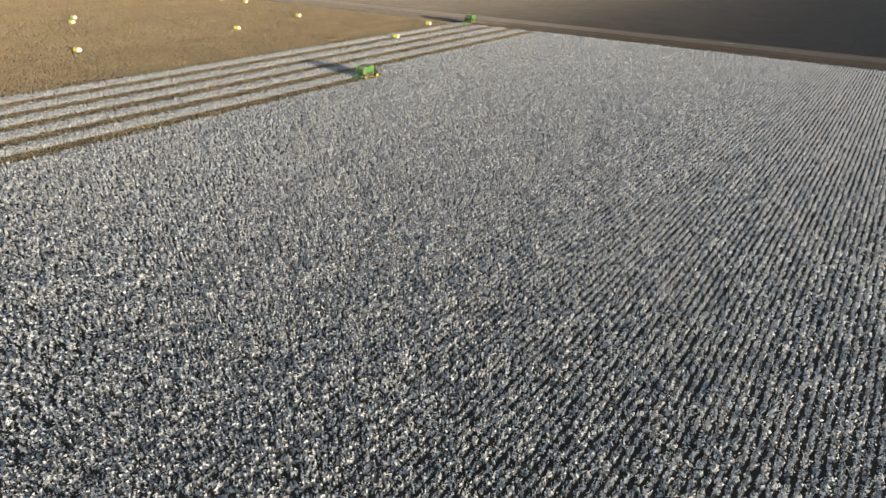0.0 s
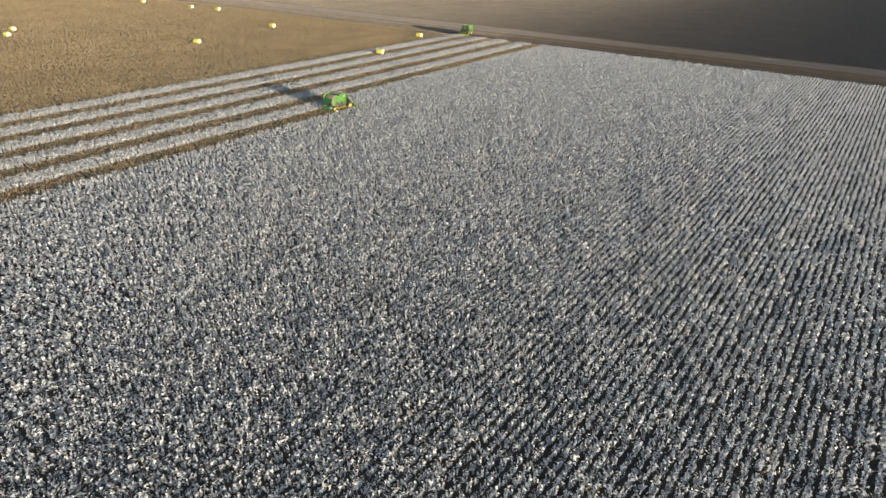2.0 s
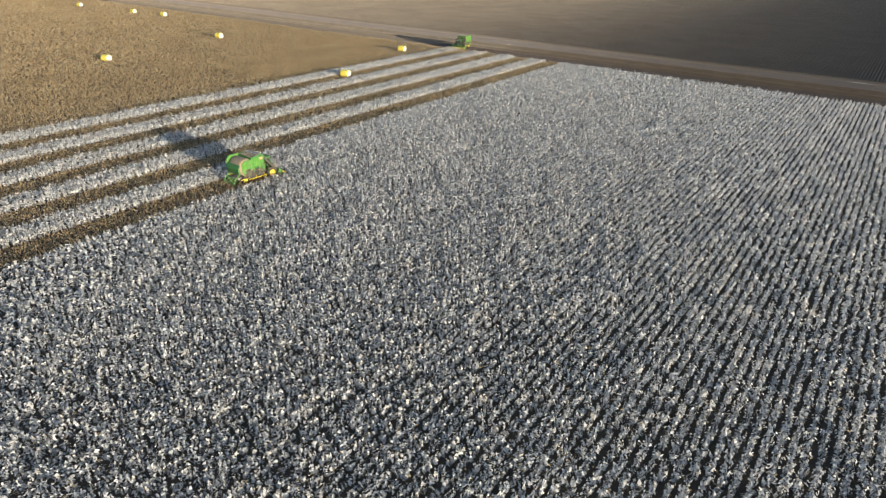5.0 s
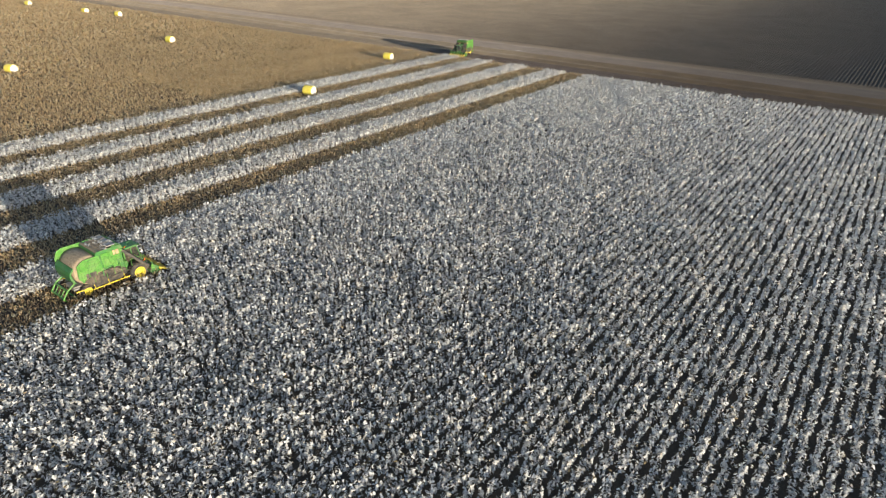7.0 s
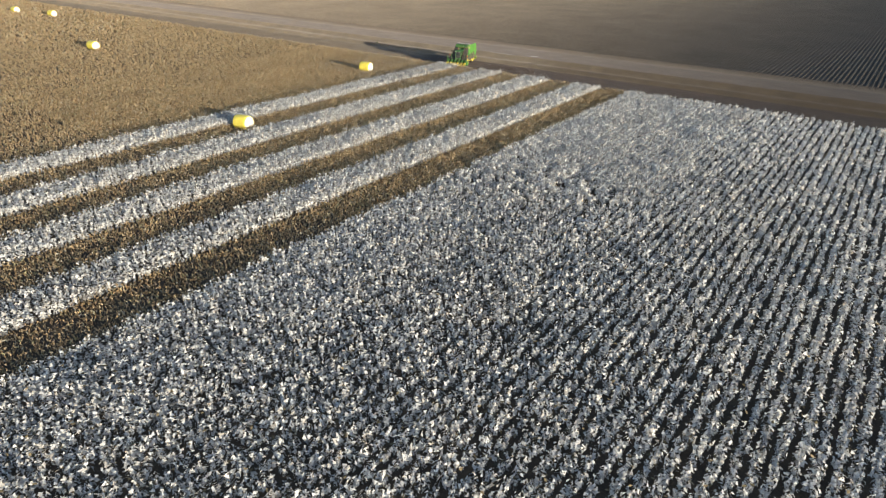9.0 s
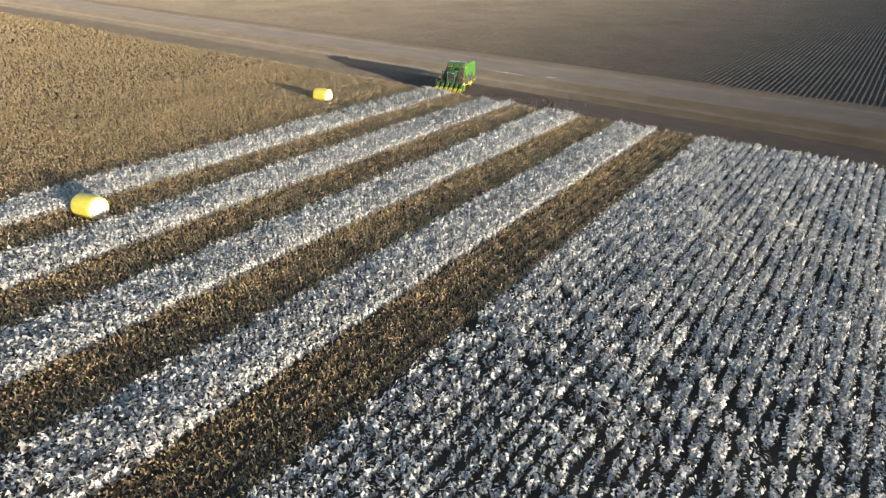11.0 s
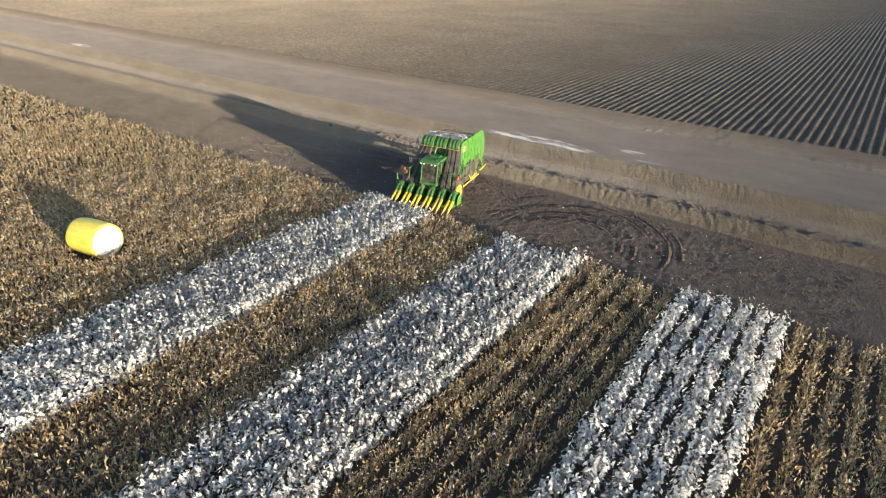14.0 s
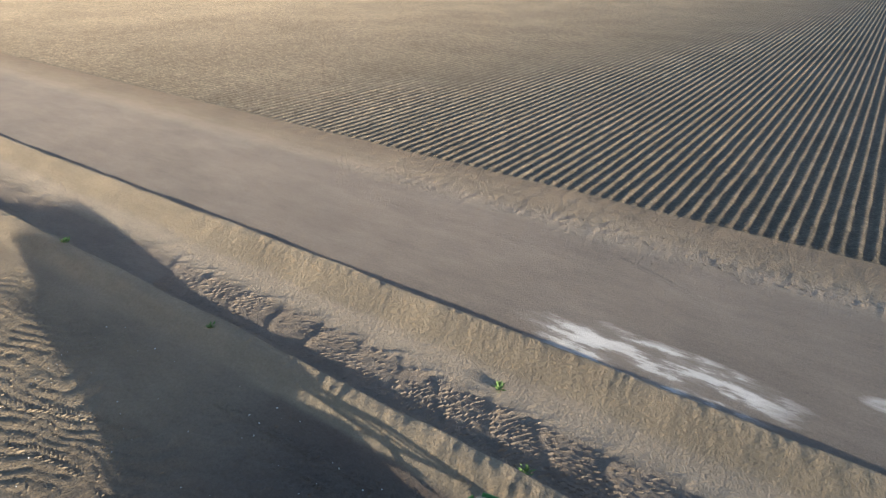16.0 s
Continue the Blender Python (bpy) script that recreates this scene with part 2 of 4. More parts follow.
def furrow_material():
    m, nt, b = material("furrowed_soil", 0.95)
    big = ramp(nt, noise_at(nt, 0.06, 5.0, 0.6), [(0.3, (0.096, 0.079, 0.061)), (0.7, (0.134, 0.110, 0.085))])
    g = nt.nodes.new("ShaderNodeNewGeometry")
    sep = nt.nodes.new("ShaderNodeSeparateXYZ")
    nt.links.new(g.outputs["Position"], sep.inputs[0])
    # field colour goes from lighter at -x to darker at +x
    x_tone = node(nt, "ShaderNodeMapRange")
    x_tone.inputs["From Min"].default_value, x_tone.inputs["From Max"].default_value = -60.0, 140.0
    nt.links.new(sep.outputs[0], x_tone.inputs[0])
    big = mix(nt, 1.0, big, ramp(nt, x_tone.outputs[0], [(0.0, (1.42, 1.42, 1.41)), (0.27, (1.08, 1.08, 1.08)), (0.6, (0.64, 0.63, 0.63)), (1.0, (0.42, 0.41, 0.41))]), "MULTIPLY")
    crumb = ramp(nt, noise_at(nt, 3.0, 8.0, 0.75), [(0.3, (0.50, 0.49, 0.48)), (0.55, (1.0, 1.0, 1.0)), (0.72, (2.0, 1.95, 1.85))])
    patchy = ramp(nt, noise_at(nt, 0.7, 5.0, 0.7), [(0.32, (0.78, 0.78, 0.77)), (0.68, (1.2, 1.2, 1.19))])
    # crests lighter and troughs slightly darker, by height
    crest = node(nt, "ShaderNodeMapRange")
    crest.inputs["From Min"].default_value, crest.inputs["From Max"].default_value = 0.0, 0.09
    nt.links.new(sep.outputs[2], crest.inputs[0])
    crest_tone = ramp(nt, crest.outputs[0], [(0.3, (0.92, 0.92, 0.92)), (1.0, (1.22, 1.22, 1.24))])
    big = mix(nt, 1.0, big, crest_tone, "MULTIPLY")
    nt.links.new(mix(nt, 1.0, mix(nt, 1.0, big, crumb, "MULTIPLY"), patchy, "MULTIPLY"), b.inputs["Base Color"])
    bump(nt, b, noise_at(nt, 5.0, 9.0, 0.75), 1.0, 0.19)
    b.inputs["Diffuse Roughness"].default_value = 1.0
    return m


def litter_material():
    m, nt, b = material("field_soil", 0.95)
    big = ramp(nt, noise_at(nt, 0.3, 5.0, 0.6), [(0.3, (0.055, 0.043, 0.031)), (0.7, (0.095, 0.074, 0.053))])
    bits = ramp(nt, noise_at(nt, 7.0, 6.0, 0.8), [(0.45, (0.8, 0.8, 0.8)), (0.66, (1.3, 1.25, 1.2)), (0.74, (2.6, 2.4, 2.2))])
    nt.links.new(mix(nt, 1.0, big, bits, "MULTIPLY"), b.inputs["Base Color"])
    bump(nt, b, noise_at(nt, 6.0, 6.0, 0.7), 0.6, 0.05)
    return m


def paint(name, colour, rough=0.45, dust=0.25, metal=0.0):
    """Machine paint with a film of dust."""
    m, nt, b = material(name, rough, metal)
    b.inputs["Specular IOR Level"].default_value = 0.5
    tc = nt.nodes.new("ShaderNodeTexCoord")
    n = noise_at(nt, 1.3, 7.0, 0.7, tc.outputs["Object"])
    f = ramp(nt, n, [(0.42, (0, 0, 0)), (0.75, (dust,) * 3)])
    film = mix(nt, f, colour, (0.22, 0.18, 0.13))
    grime = ramp(nt, noise_at(nt, 6.5, 6.0, 0.7, tc.outputs["Object"]), [(0.36, (0.55, 0.55, 0.55)), (0.52, (1, 1, 1)), (0.7, (1.18, 1.16, 1.12))])
    nt.links.new(mix(nt, 1.0, film, grime, "MULTIPLY"), b.inputs["Base Color"])
    r = ramp(nt, n, [(0.3, (rough,) * 3), (0.8, (min(1, rough + 0.35),) * 3)])
    nt.links.new(r, b.inputs["Roughness"])
    return m


SKEW = 0.025
SOIL, FURROW, LITTER = soil_material(), furrow_material(), litter_material()
GREEN = paint("green_paint", (0.050, 0.195, 0.020), 0.42, 0.34)
UNIT_GREEN = paint("dusty_unit_paint", (0.030, 0.125, 0.020), 0.5, 0.45)
# darker copy of the machine green, shade put into its colour
SHADED_GREEN = paint("shaded_green_paint", (0.022, 0.135, 0.024), 0.5, 0.40)
HOOD_GREEN = paint("dusty_green_paint", (0.045, 0.150, 0.024), 0.55, 0.75)
DUSTY = paint("dust_covered_steel", (0.27, 0.215, 0.145), 0.85, 0.6)
WORN_YELLOW = paint("worn_yellow_paint", (0.56, 0.43, 0.03), 0.5, 0.8)
YELLOW = paint("yellow_paint", (0.66, 0.52, 0.025), 0.42, 0.5)
BLACK = paint("black_plastic", (0.024, 0.023, 0.022), 0.55, 0.6)
RUBBER = paint("tyre_rubber", (0.025, 0.024, 0.022), 0.85, 0.7)
STEEL = paint("grey_steel", (0.30, 0.29, 0.28), 0.5, 0.4, 0.6)
WHITE = paint("white_lamp_glass", (0.80, 0.80, 0.78), 0.3, 0.1)
EMBLEM = paint("faded_emblem", (0.42, 0.27, 0.16), 0.6, 0.5)
ORANGE = paint("orange_marker", (0.75, 0.16, 0.03), 0.5, 0.1)
GLASS = paint("tinted_cab_glass", (0.022, 0.027, 0.024), 0.06, 0.55)


def wrap_material(name, colour, deep):
    m, nt, b = material(name, 0.42)
    tc = nt.nodes.new("ShaderNodeTexCoord")
    n = noise_at(nt, 2.2, 6.0, 0.7, tc.outputs["Object"], (0.6, 2.5, 2.5))
    nt.links.new(ramp(nt, n, [(0.3, deep), (0.65, colour)]), b.inputs["Base Color"])
    bump(nt, b, n, 0.35, 0.05)
    return m


WRAP = wrap_material("yellow_bale_wrap", (0.66, 0.56, 0.10), (0.54, 0.44, 0.06))
BALE_END = wrap_material("pressed_cotton_end", (0.64, 0.62, 0.58), (0.48, 0.46, 0.42))
WEED, _nt, _b = material("green_weed", 0.7)
_b.inputs["Base Color"].default_value = (0.085, 0.145, 0.045, 1)

# ======== helpers for meshes ========


def part(name, bm, mat, parent=None, label="", smooth=False):
    """Links a bmesh as one mesh object under a thing or a part."""
    me = bpy.data.meshes.new(name)
    bmesh.ops.recalc_face_normals(bm, faces=bm.faces)
    bm.to_mesh(me)
    bm.free()
    me.materials.append(mat)
    if smooth:
        me.shade_smooth()
    ob = new(name, me)
    ob.parent = parent
    if label:
        ob["label"] = label
    return ob


def box(x0, x1, y0, y1, z0, z1, bevel=0.03, m=None):
    bm = bmesh.new()
    bmesh.ops.create_cube(bm, size=1)
    bmesh.ops.scale(bm, vec=(x1 - x0, y1 - y0, z1 - z0), verts=bm.verts)
    bmesh.ops.translate(bm, vec=((x0 + x1) / 2, (y0 + y1) / 2, (z0 + z1) / 2), verts=bm.verts)
    if bevel:
        bmesh.ops.bevel(bm, geom=bm.edges[:], offset=bevel, segments=2, affect="EDGES", profile=0.5)
    if m is not None:
        bmesh.ops.transform(bm, matrix=m, verts=bm.verts)
    return bm


def join(*bms):
    out = bmesh.new()
    for b in bms:
        me = bpy.data.meshes.new("t")
        b.to_mesh(me)
        b.free()
        out.from_mesh(me)
        bpy.data.meshes.remove(me)
    return out


def rod(points, radius, sides=8):
    """A round bar through points."""
    bm = bmesh.new()
    pts = [Vector(p) for p in points]
    for a, b in zip(pts, pts[1:]):
        d = b - a
        m = Matrix.Translation((a + b) / 2) @ d.to_track_quat("Z", "Y").to_matrix().to_4x4()
        bmesh.ops.create_cone(bm, cap_ends=True, segments=sides, radius1=radius, radius2=radius, depth=d.length + radius, matrix=m)
    return bm


def turned(profile, axis_m, seg=32):
    """A solid of revolution: (radius, height) pairs round z, placed by axis_m."""
    bm = bmesh.new()
    rings = []
    for r, z in profile:
        rings.append([bm.verts.new(axis_m @ Vector((r * math.cos(a), r * math.sin(a), z)))
                      for a in (2 * math.pi * i / seg for i in range(seg))])
    for p, q in zip(rings, rings[1:]):
        for i in range(seg):
            bm.faces.new((p[i], p[(i + 1) % seg], q[(i + 1) % seg], q[i]))
    for ring in (rings[0], rings[-1]):
        bm.faces.new(ring)
    return bm


def slab(outline, x0, x1, bevel=0.03):
    """An outline in (y, z), made solid from x0 to x1."""
    bm = bmesh.new()
    vs = [bm.verts.new((x0, y, z)) for y, z in outline]
    f = bm.faces.new(vs)
    r = bmesh.ops.extrude_face_region(bm, geom=[f])
    bmesh.ops.translate(bm, vec=(x1 - x0, 0, 0), verts=[v for v in r["geom"] if isinstance(v, bmesh.types.BMVert)])
    if bevel:
        bmesh.ops.bevel(bm, geom=bm.edges[:], offset=bevel, segments=2, affect="EDGES", profile=0.5)
    return bm


def fast_mesh(name, co, tris, mats, mat_index=None, smooth=False):
    me = bpy.data.meshes.new(name)
    co, tris = np.asarray(co, np.float32), np.asarray(tris, np.int32)
    k = tris.shape[1]
    me.vertices.add(len(co))
    me.vertices.foreach_set("co", co.ravel())
    me.loops.add(tris.size)
    me.loops.foreach_set("vertex_index", tris.ravel())
    me.polygons.add(len(tris))
    me.polygons.foreach_set("loop_start", np.arange(0, tris.size, k, dtype=np.int32))
    for m in mats:
        me.materials.append(m)
    if mat_index is not None:
        me.polygons.foreach_set("material_index", np.asarray(mat_index, np.int32))
    me.polygons.foreach_set("use_smooth", np.full(len(tris), smooth))
    me.update(calc_edges=True)
    return new(name, me)


rng = np.random.default_rng(7)
_lat = rng.random((256, 256))


def vnoise(x, y):
    xi, yi = np.floor(x).astype(int), np.floor(y).astype(int)
    fx, fy = x - xi, y - yi
    fx, fy = fx * fx * (3 - 2 * fx), fy * fy * (3 - 2 * fy)
    a, b = _lat[xi % 256, yi % 256], _lat[(xi + 1) % 256, yi % 256]
    c, d = _lat[xi % 256, (yi + 1) % 256], _lat[(xi + 1) % 256, (yi + 1) % 256]
    return (a * (1 - fx) + b * fx) * (1 - fy) + (c * (1 - fx) + d * fx) * fy - 0.5


def fbm(x, y, octaves=4):
    s, amp = 0, 1.0
    for i in range(octaves):
        s = s + amp * vnoise(x * 2**i + 17.3 * i, y * 2**i + 5.1 * i)
        amp *= 0.5
    return s


def smooth(a, b, x):
    t = np.clip((x - a) / (b - a), 0, 1)
    return t * t * (3 - 2 * t)


def grid(name, xs, vs, height, mats, skew=0.0):
    """A height sheet on the lines xs and vs; y = v + skew * x."""
    X, V = np.meshgrid(xs, vs, indexing="ij")
    Z = height(X, V)
    co = np.stack([X, V + skew * X, Z], -1).reshape(-1, 3)
    n, m = len(xs), len(vs)
    i = (np.arange(n - 1)[:, None] * m + np.arange(m - 1)[None, :]).ravel()
    return fast_mesh(name, co, np.stack([i, i + m, i + m + 1, i + 1], -1), mats, smooth=True)


# ======== ground ========


def spread(a, b, first, grow=1.25):
    """Lines from a to b whose spacing grows."""
    out, step = [a], first
    s = 1 if b > a else -1
    while (b - out[-1]) * s > step:
        out.append(out[-1] + s * step)
        step *= grow
    return out + [b]


xs = sorted(set(spread(-300, -4000, 40) + spread(220, 4000, 40) + list(np.linspace(-300, 220, 40))))
vs = sorted(set(spread(-300, -4000, 40) + spread(400, 4000, 40) + list(np.linspace(-300, 400, 50))))
ground = grid("ground", np.array(xs), np.array(vs), lambda x, v: np.full(x.shape, -0.75), [LITTER])
tagged(ground, "flat brown farmland soil reaching to the horizon", "ground", kind="structure")

# soil between the crop rows: low hills under each row
fx = np.arange(-64.0, 64.01, 0.5)
fx = np.concatenate([np.linspace(-300, -65, 60), fx, np.linspace(65, 230, 50)])
fv = np.concatenate([np.linspace(-300, -80, 45), np.linspace(-78, -0.5, 60)])
field = grid("field_soil", fx, fv, lambda x, v: np.where(np.abs(x) < 64.5, 0.05 * np.cos(2 * np.pi * (x - 0.5)), 0) + 0.05 * fbm(x, v * 0.8, 3) - 0.03 - 0.25 * smooth(200, 230, x), [LITTER], SKEW)
tagged(field, "dark field soil with low hills under the crop rows", "soil", kind="structure")


ARCS = ((3.8, 0.05, 0.1, 3.0), (4.8, 0.05, -0.1, 3.2), (6.1, 0.05, 0.3, 3.15), (7.0, 0.05, -0.1, 1.7), (7.8, 0.0, 0.1, 0.95), (7.9, 0.0, 2.1, 2.75))
TURN = (9.1, 2.7)                       # centre of the turning arcs, which are longer along the rows
OVAL = 1.13


def arc_radius(rad, ecc, ang):
    return rad + ecc * 2 * (ang - 1.2) + 0.2 * fbm(ang * 1.5 + rad, ang * 0 + rad, 2)


def arc_seen(rad, a0, a1, ang):
    return smooth(a0, a0 + 0.2, ang) * (1 - smooth(a1 - 0.3, a1, ang)) * smooth(-0.32, 0.05, fbm(ang * 3 + rad, ang * 0 + rad * 0.8, 2) + 0.22)


def rut(off, half):
    """A shallow wheel trough with soil pushed up beside it."""
    return np.where(np.abs(off) < half, -0.012, 0) + 0.018 * np.exp(-((np.abs(off) - half - 0.10) / 0.10) ** 2)


def headland(x, v):
    wob = 0.5 * fbm(x * 0.18, v * 0.05, 3)
    u = v + wob * 0.6
    tilled = 1 - smooth(9.8, 11, u)
    z = 0.05 * fbm(x * 0.35, v * 0.5, 3) * smooth(-1, 1.5, v) * tilled + 0.03 * fbm(x * 2.2, v * 2.4, 2) * tilled
    z = z + 0.045 * np.clip(fbm(x * 3.0, v * 3.0, 3), -0.3, 1) * tilled * smooth(-9, -5, x)
    # fine wavy wheel ripples near the picked rows
    ph = v * 1.3 - x * 0.5 + 3.2 * fbm(x * 0.2, v * 0.35, 3)
    rip = 1 - np.abs(np.sin(np.pi * ph)) ** 0.6
    z = z - 0.10 * rip * smooth(-6, -11, x) * smooth(1.0, 2.2, v) * (1 - smooth(9.0, 10.2, u)) * smooth(-0.3, 0.1, fbm(x * 0.2, v * 0.35, 2) + 0.25)
    # turning arcs of wheel ruts
    r = np.hypot(x - TURN[0], (v - TURN[1]) / OVAL)
    ang = np.arctan2((v - TURN[1]) / OVAL, x - TURN[0])
    for rad, ecc, a0, a1 in ARCS:
        z = z + arc_seen(rad, a0, a1, ang) * (1 - smooth(10.2, 11.0, u)) * rut(r - arc_radius(rad, ecc, ang), 0.3)
    # first bank: ribbed tan face, sharp crest, shaded back
    tall = 0.70 + 0.06 * smooth(-14, 6, x) + 0.10 * fbm(x * 0.5, v * 0.1, 2)
    ribs = 0.022 * np.sin(2 * np.pi * (x / 0.62 + 0.55 * v + 1.1 * fbm(x * 0.5, v * 0.7, 2))) * (0.6 + 1.2 * fbm(x * 0.7, v * 0.9, 2)) + 0.06 * fbm(x * 2.6 + 1.2 * v, v * 1.8, 3)
    z = z + tall * smooth(11.2, 12.65, u) * (1 - smooth(12.98, 13.75, u)) + ribs * smooth(11.0, 11.8, u) * (1 - smooth(12.9, 13.3, u))
    # sandy track: scalloped bowls with light ridges between, then a smooth band
    warp = fbm(x * 0.22, v * 0.3, 3)
    ph = (x + 0.8 * (v - 14) - 0.5 * (v - 15.3) ** 2 + 1.8 * warp) / 2.9
    fr = np.abs(ph - np.floor(ph) - 0.5)
    lip = np.exp(-(fr / 0.06) ** 2) - 0.45 * np.exp(-((0.5 - fr) / 0.25) ** 2)
    lip = lip * smooth(14.0, 14.8, u) * (1 - smooth(16.5, 17.3, u)) * (0.8 + 0.9 * fbm(x * 0.3, v * 0.2, 2))
    rim = np.exp(-((u - 16.9 - 0.5 * np.cos(2 * np.pi * ph)) / 0.22) ** 2) * 0.035
    z = z + (0.055 + 0.03 * smooth(-8, 2, x)) * lip * smooth(-62, -40, x) + rim + 0.03 * fbm(x * 1.6, v * 2.2, 3) * smooth(13.5, 14.3, u) * (1 - smooth(17.4, 18.3, u))
    z = z - 0.03 * (1 - np.abs(np.sin(np.pi * (v * 1.1 - 0.5 * x + 2.2 * warp))) ** 0.6) * smooth(13.6, 14.3, u) * (1 - smooth(17.2, 18.0, u)) * smooth(-26, -36, x)
    z = z - 0.42 * smooth(13.0, 14.1, u) * (1 - smooth(17.6, 19.6, u))
    # second bank
    ribs = 0.015 * np.sin(2 * np.pi * (x / 0.5 + 0.5 * v + 0.9 * fbm(x * 0.6, v * 0.7, 2))) * (0.6 + 1.2 * fbm(x * 0.8, v, 2)) + 0.05 * fbm(x * 2.8 + 1.2 * v, v * 1.8, 3)
    z = z + (0.84 + 0.06 * fbm(x * 0.4, v * 0.3, 2)) * smooth(18.8, 20.65, u) * (1 - smooth(20.72, 21.3, u)) + ribs * smooth(19.0, 19.6, u) * (1 - smooth(20.65, 21.0, u))
    z = z - 0.09 * smooth(20.9, 21.4, u) * (1 - smooth(21.9, 23.2, u))
    # graded road, then a ragged windrow of crumbs
    z = z + 0.05 * fbm(x * 0.08, v * 0.3, 3) * smooth(21.2, 22.2, v)
    for v0, half in ((24.3, 0.25), (26.3, 0.25), (29.5, 0.22)):
        off = v - v0 - 0.05 * x * 0.2 - 0.8 * fbm(x * 0.05, v0, 2)
        z = z + 0.35 * np.where(fbm(x * 0.06, v0 * 1.0 + 0 * v, 2) > 0.02, rut(off, half), 0)
    lump = np.clip(fbm(x * 1.9, v * 2.3, 4) + 0.08, 0, 1)
    z = z + 0.10 * lump * np.exp(-((v - 36.2 - 0.9 * wob) / 1.7) ** 2)
    z = z + 0.05 * fbm(x * 1.1, v * 1.3, 3) * smooth(36.4, 37.8, v)
    return z - 0.02 * smooth(0.5, -0.5, v)


hx = np.concatenate([np.linspace(-300, -72, 80), np.arange(-70, -34, 0.36), np.arange(-34, -3, 0.14), np.arange(-3, 20, 0.11), np.arange(20, 27, 0.2), np.arange(27, 64, 0.6), np.linspace(65, 230, 50)])
hv = np.concatenate([np.arange(-0.6, 11.4, 0.12), np.arange(11.4, 22.0, 0.12), np.arange(22.0, 42.5, 0.45)])
head = grid("headland", hx, hv, headland, [SOIL], SKEW)
tagged(head, "bare headland soil with tyre tracks, low banks and graded dirt road", "dirt road", kind="structure")



def ridge(c, ang, length, width, height):
    """A small pressed ridge of soil, tapering at both ends."""
    d, n = np.array((math.cos(ang), math.sin(ang))), np.array((-math.sin(ang), math.cos(ang)))
    P = [(*(c[:2] + d * length * a + n * width * b), c[2] + height * h) for a, b, h in
         ((-0.5, 0, -0.4), (-0.3, -0.5, -0.4), (0.3, -0.5, -0.4), (0.5, 0, -0.4), (0.3, 0.5, -0.4), (-0.3, 0.5, -0.4), (-0.3, 0, 0.9), (0.3, 0, 1))]
    return np.array(P), np.array([(0, 1, 6), (1, 2, 7), (1, 7, 6), (2, 3, 7), (3, 4, 7), (4, 5, 6), (4, 6, 7), (5, 0, 6)])


def soil_pieces(name, items, label, category, mat=SOIL):
    n, CO, TR = 0, [], []
    for v, f in items:
        CO.append(v); TR.append(f + n); n += len(v)
    return tagged(fast_mesh(name, np.concatenate(CO), np.concatenate(TR), [mat]), label, category, kind="stuff")


_gx, _gv = np.arange(-36, 31, 0.1), np.arange(-1, 41, 0.1)
_gz = headland(*np.meshgrid(_gx, _gv, indexing="ij"))


def ground_z(x, v):
    return float(_gz[int(min(max((x + 36) * 10, 0), len(_gx) - 1)), int(min(max((v + 1) * 10, 0), len(_gv) - 1))])


LUG_ROWS = ((-26.0, 4.2, -19.5, 6.6, 0.05), (-25.0, 2.6, -19.0, 4.2, 0.05), (-20.0, 9.4, 1.0, 9.9, 0.05, 0.3), (-16.0, 8.6, 0.0, 9.1, 0.045, 0.45),
            (-9.5, 33.0, -3.5, 30.6, 0.022, 0.1), (5.0, 28.4, 9.0, 27.0, 0.022, 0.1), (-30.0, 31.5, -12.0, 31.2, 0.018, 0.35))
_h = np.random.default_rng(77)
prints = []
for rad, ecc, a0, a1 in ARCS:
    for ang in np.arange(a0, a1, 0.22 / rad):
        if arc_seen(rad, a0, a1, np.array([ang]))[0] < _h.uniform(0.15, 0.9):
            continue
        rr = float(arc_radius(rad, ecc, np.array([ang]))[0])
        for side in (-1, 1):
            q = rr + side * 0.16
            t = ang + (0.05 if side > 0 else 0.0) / rad
            px, pv = TURN[0] + q * math.cos(t), TURN[1] + OVAL * q * math.sin(t)
            if pv < 0.2 or pv > 10.6 or _h.random() < 0.08:
                continue
            prints.append(ridge(np.array((px, pv + SKEW * px, ground_z(px, pv) + 0.005)), ang + side * 0.65 + _h.normal(0, 0.08), _h.uniform(0.30, 0.40), _h.uniform(0.09, 0.13), _h.uniform(0.05, 0.08)))
def lug_row(x0, v0, x1, v1, height, broken=0.15):
    """A straight run of chevron lugs from one place to another."""
    L, ang = math.hypot(x1 - x0, v1 - v0), math.atan2(v1 - v0, x1 - x0)
    for k in range(int(L / 0.23)):
        f = k * 0.23 / L
        bow = 0.25 * math.sin(3.1 * f)
        for side in (-1, 1):
            if _h.random() < broken:
                continue
            px = x0 + (x1 - x0) * f - math.sin(ang) * (bow + side * 0.16) + (0.06 if side > 0 else 0)
            pv = v0 + (v1 - v0) * f + math.cos(ang) * (bow + side * 0.16)
            prints.append(ridge(np.array((px, pv + SKEW * px, ground_z(px, pv))), ang - side * 0.65 + _h.normal(0, 0.1), _h.uniform(0.28, 0.38), _h.uniform(0.09, 0.13), height * _h.uniform(0.6, 1.2)))


for run in LUG_ROWS:
    lug_row(*run)
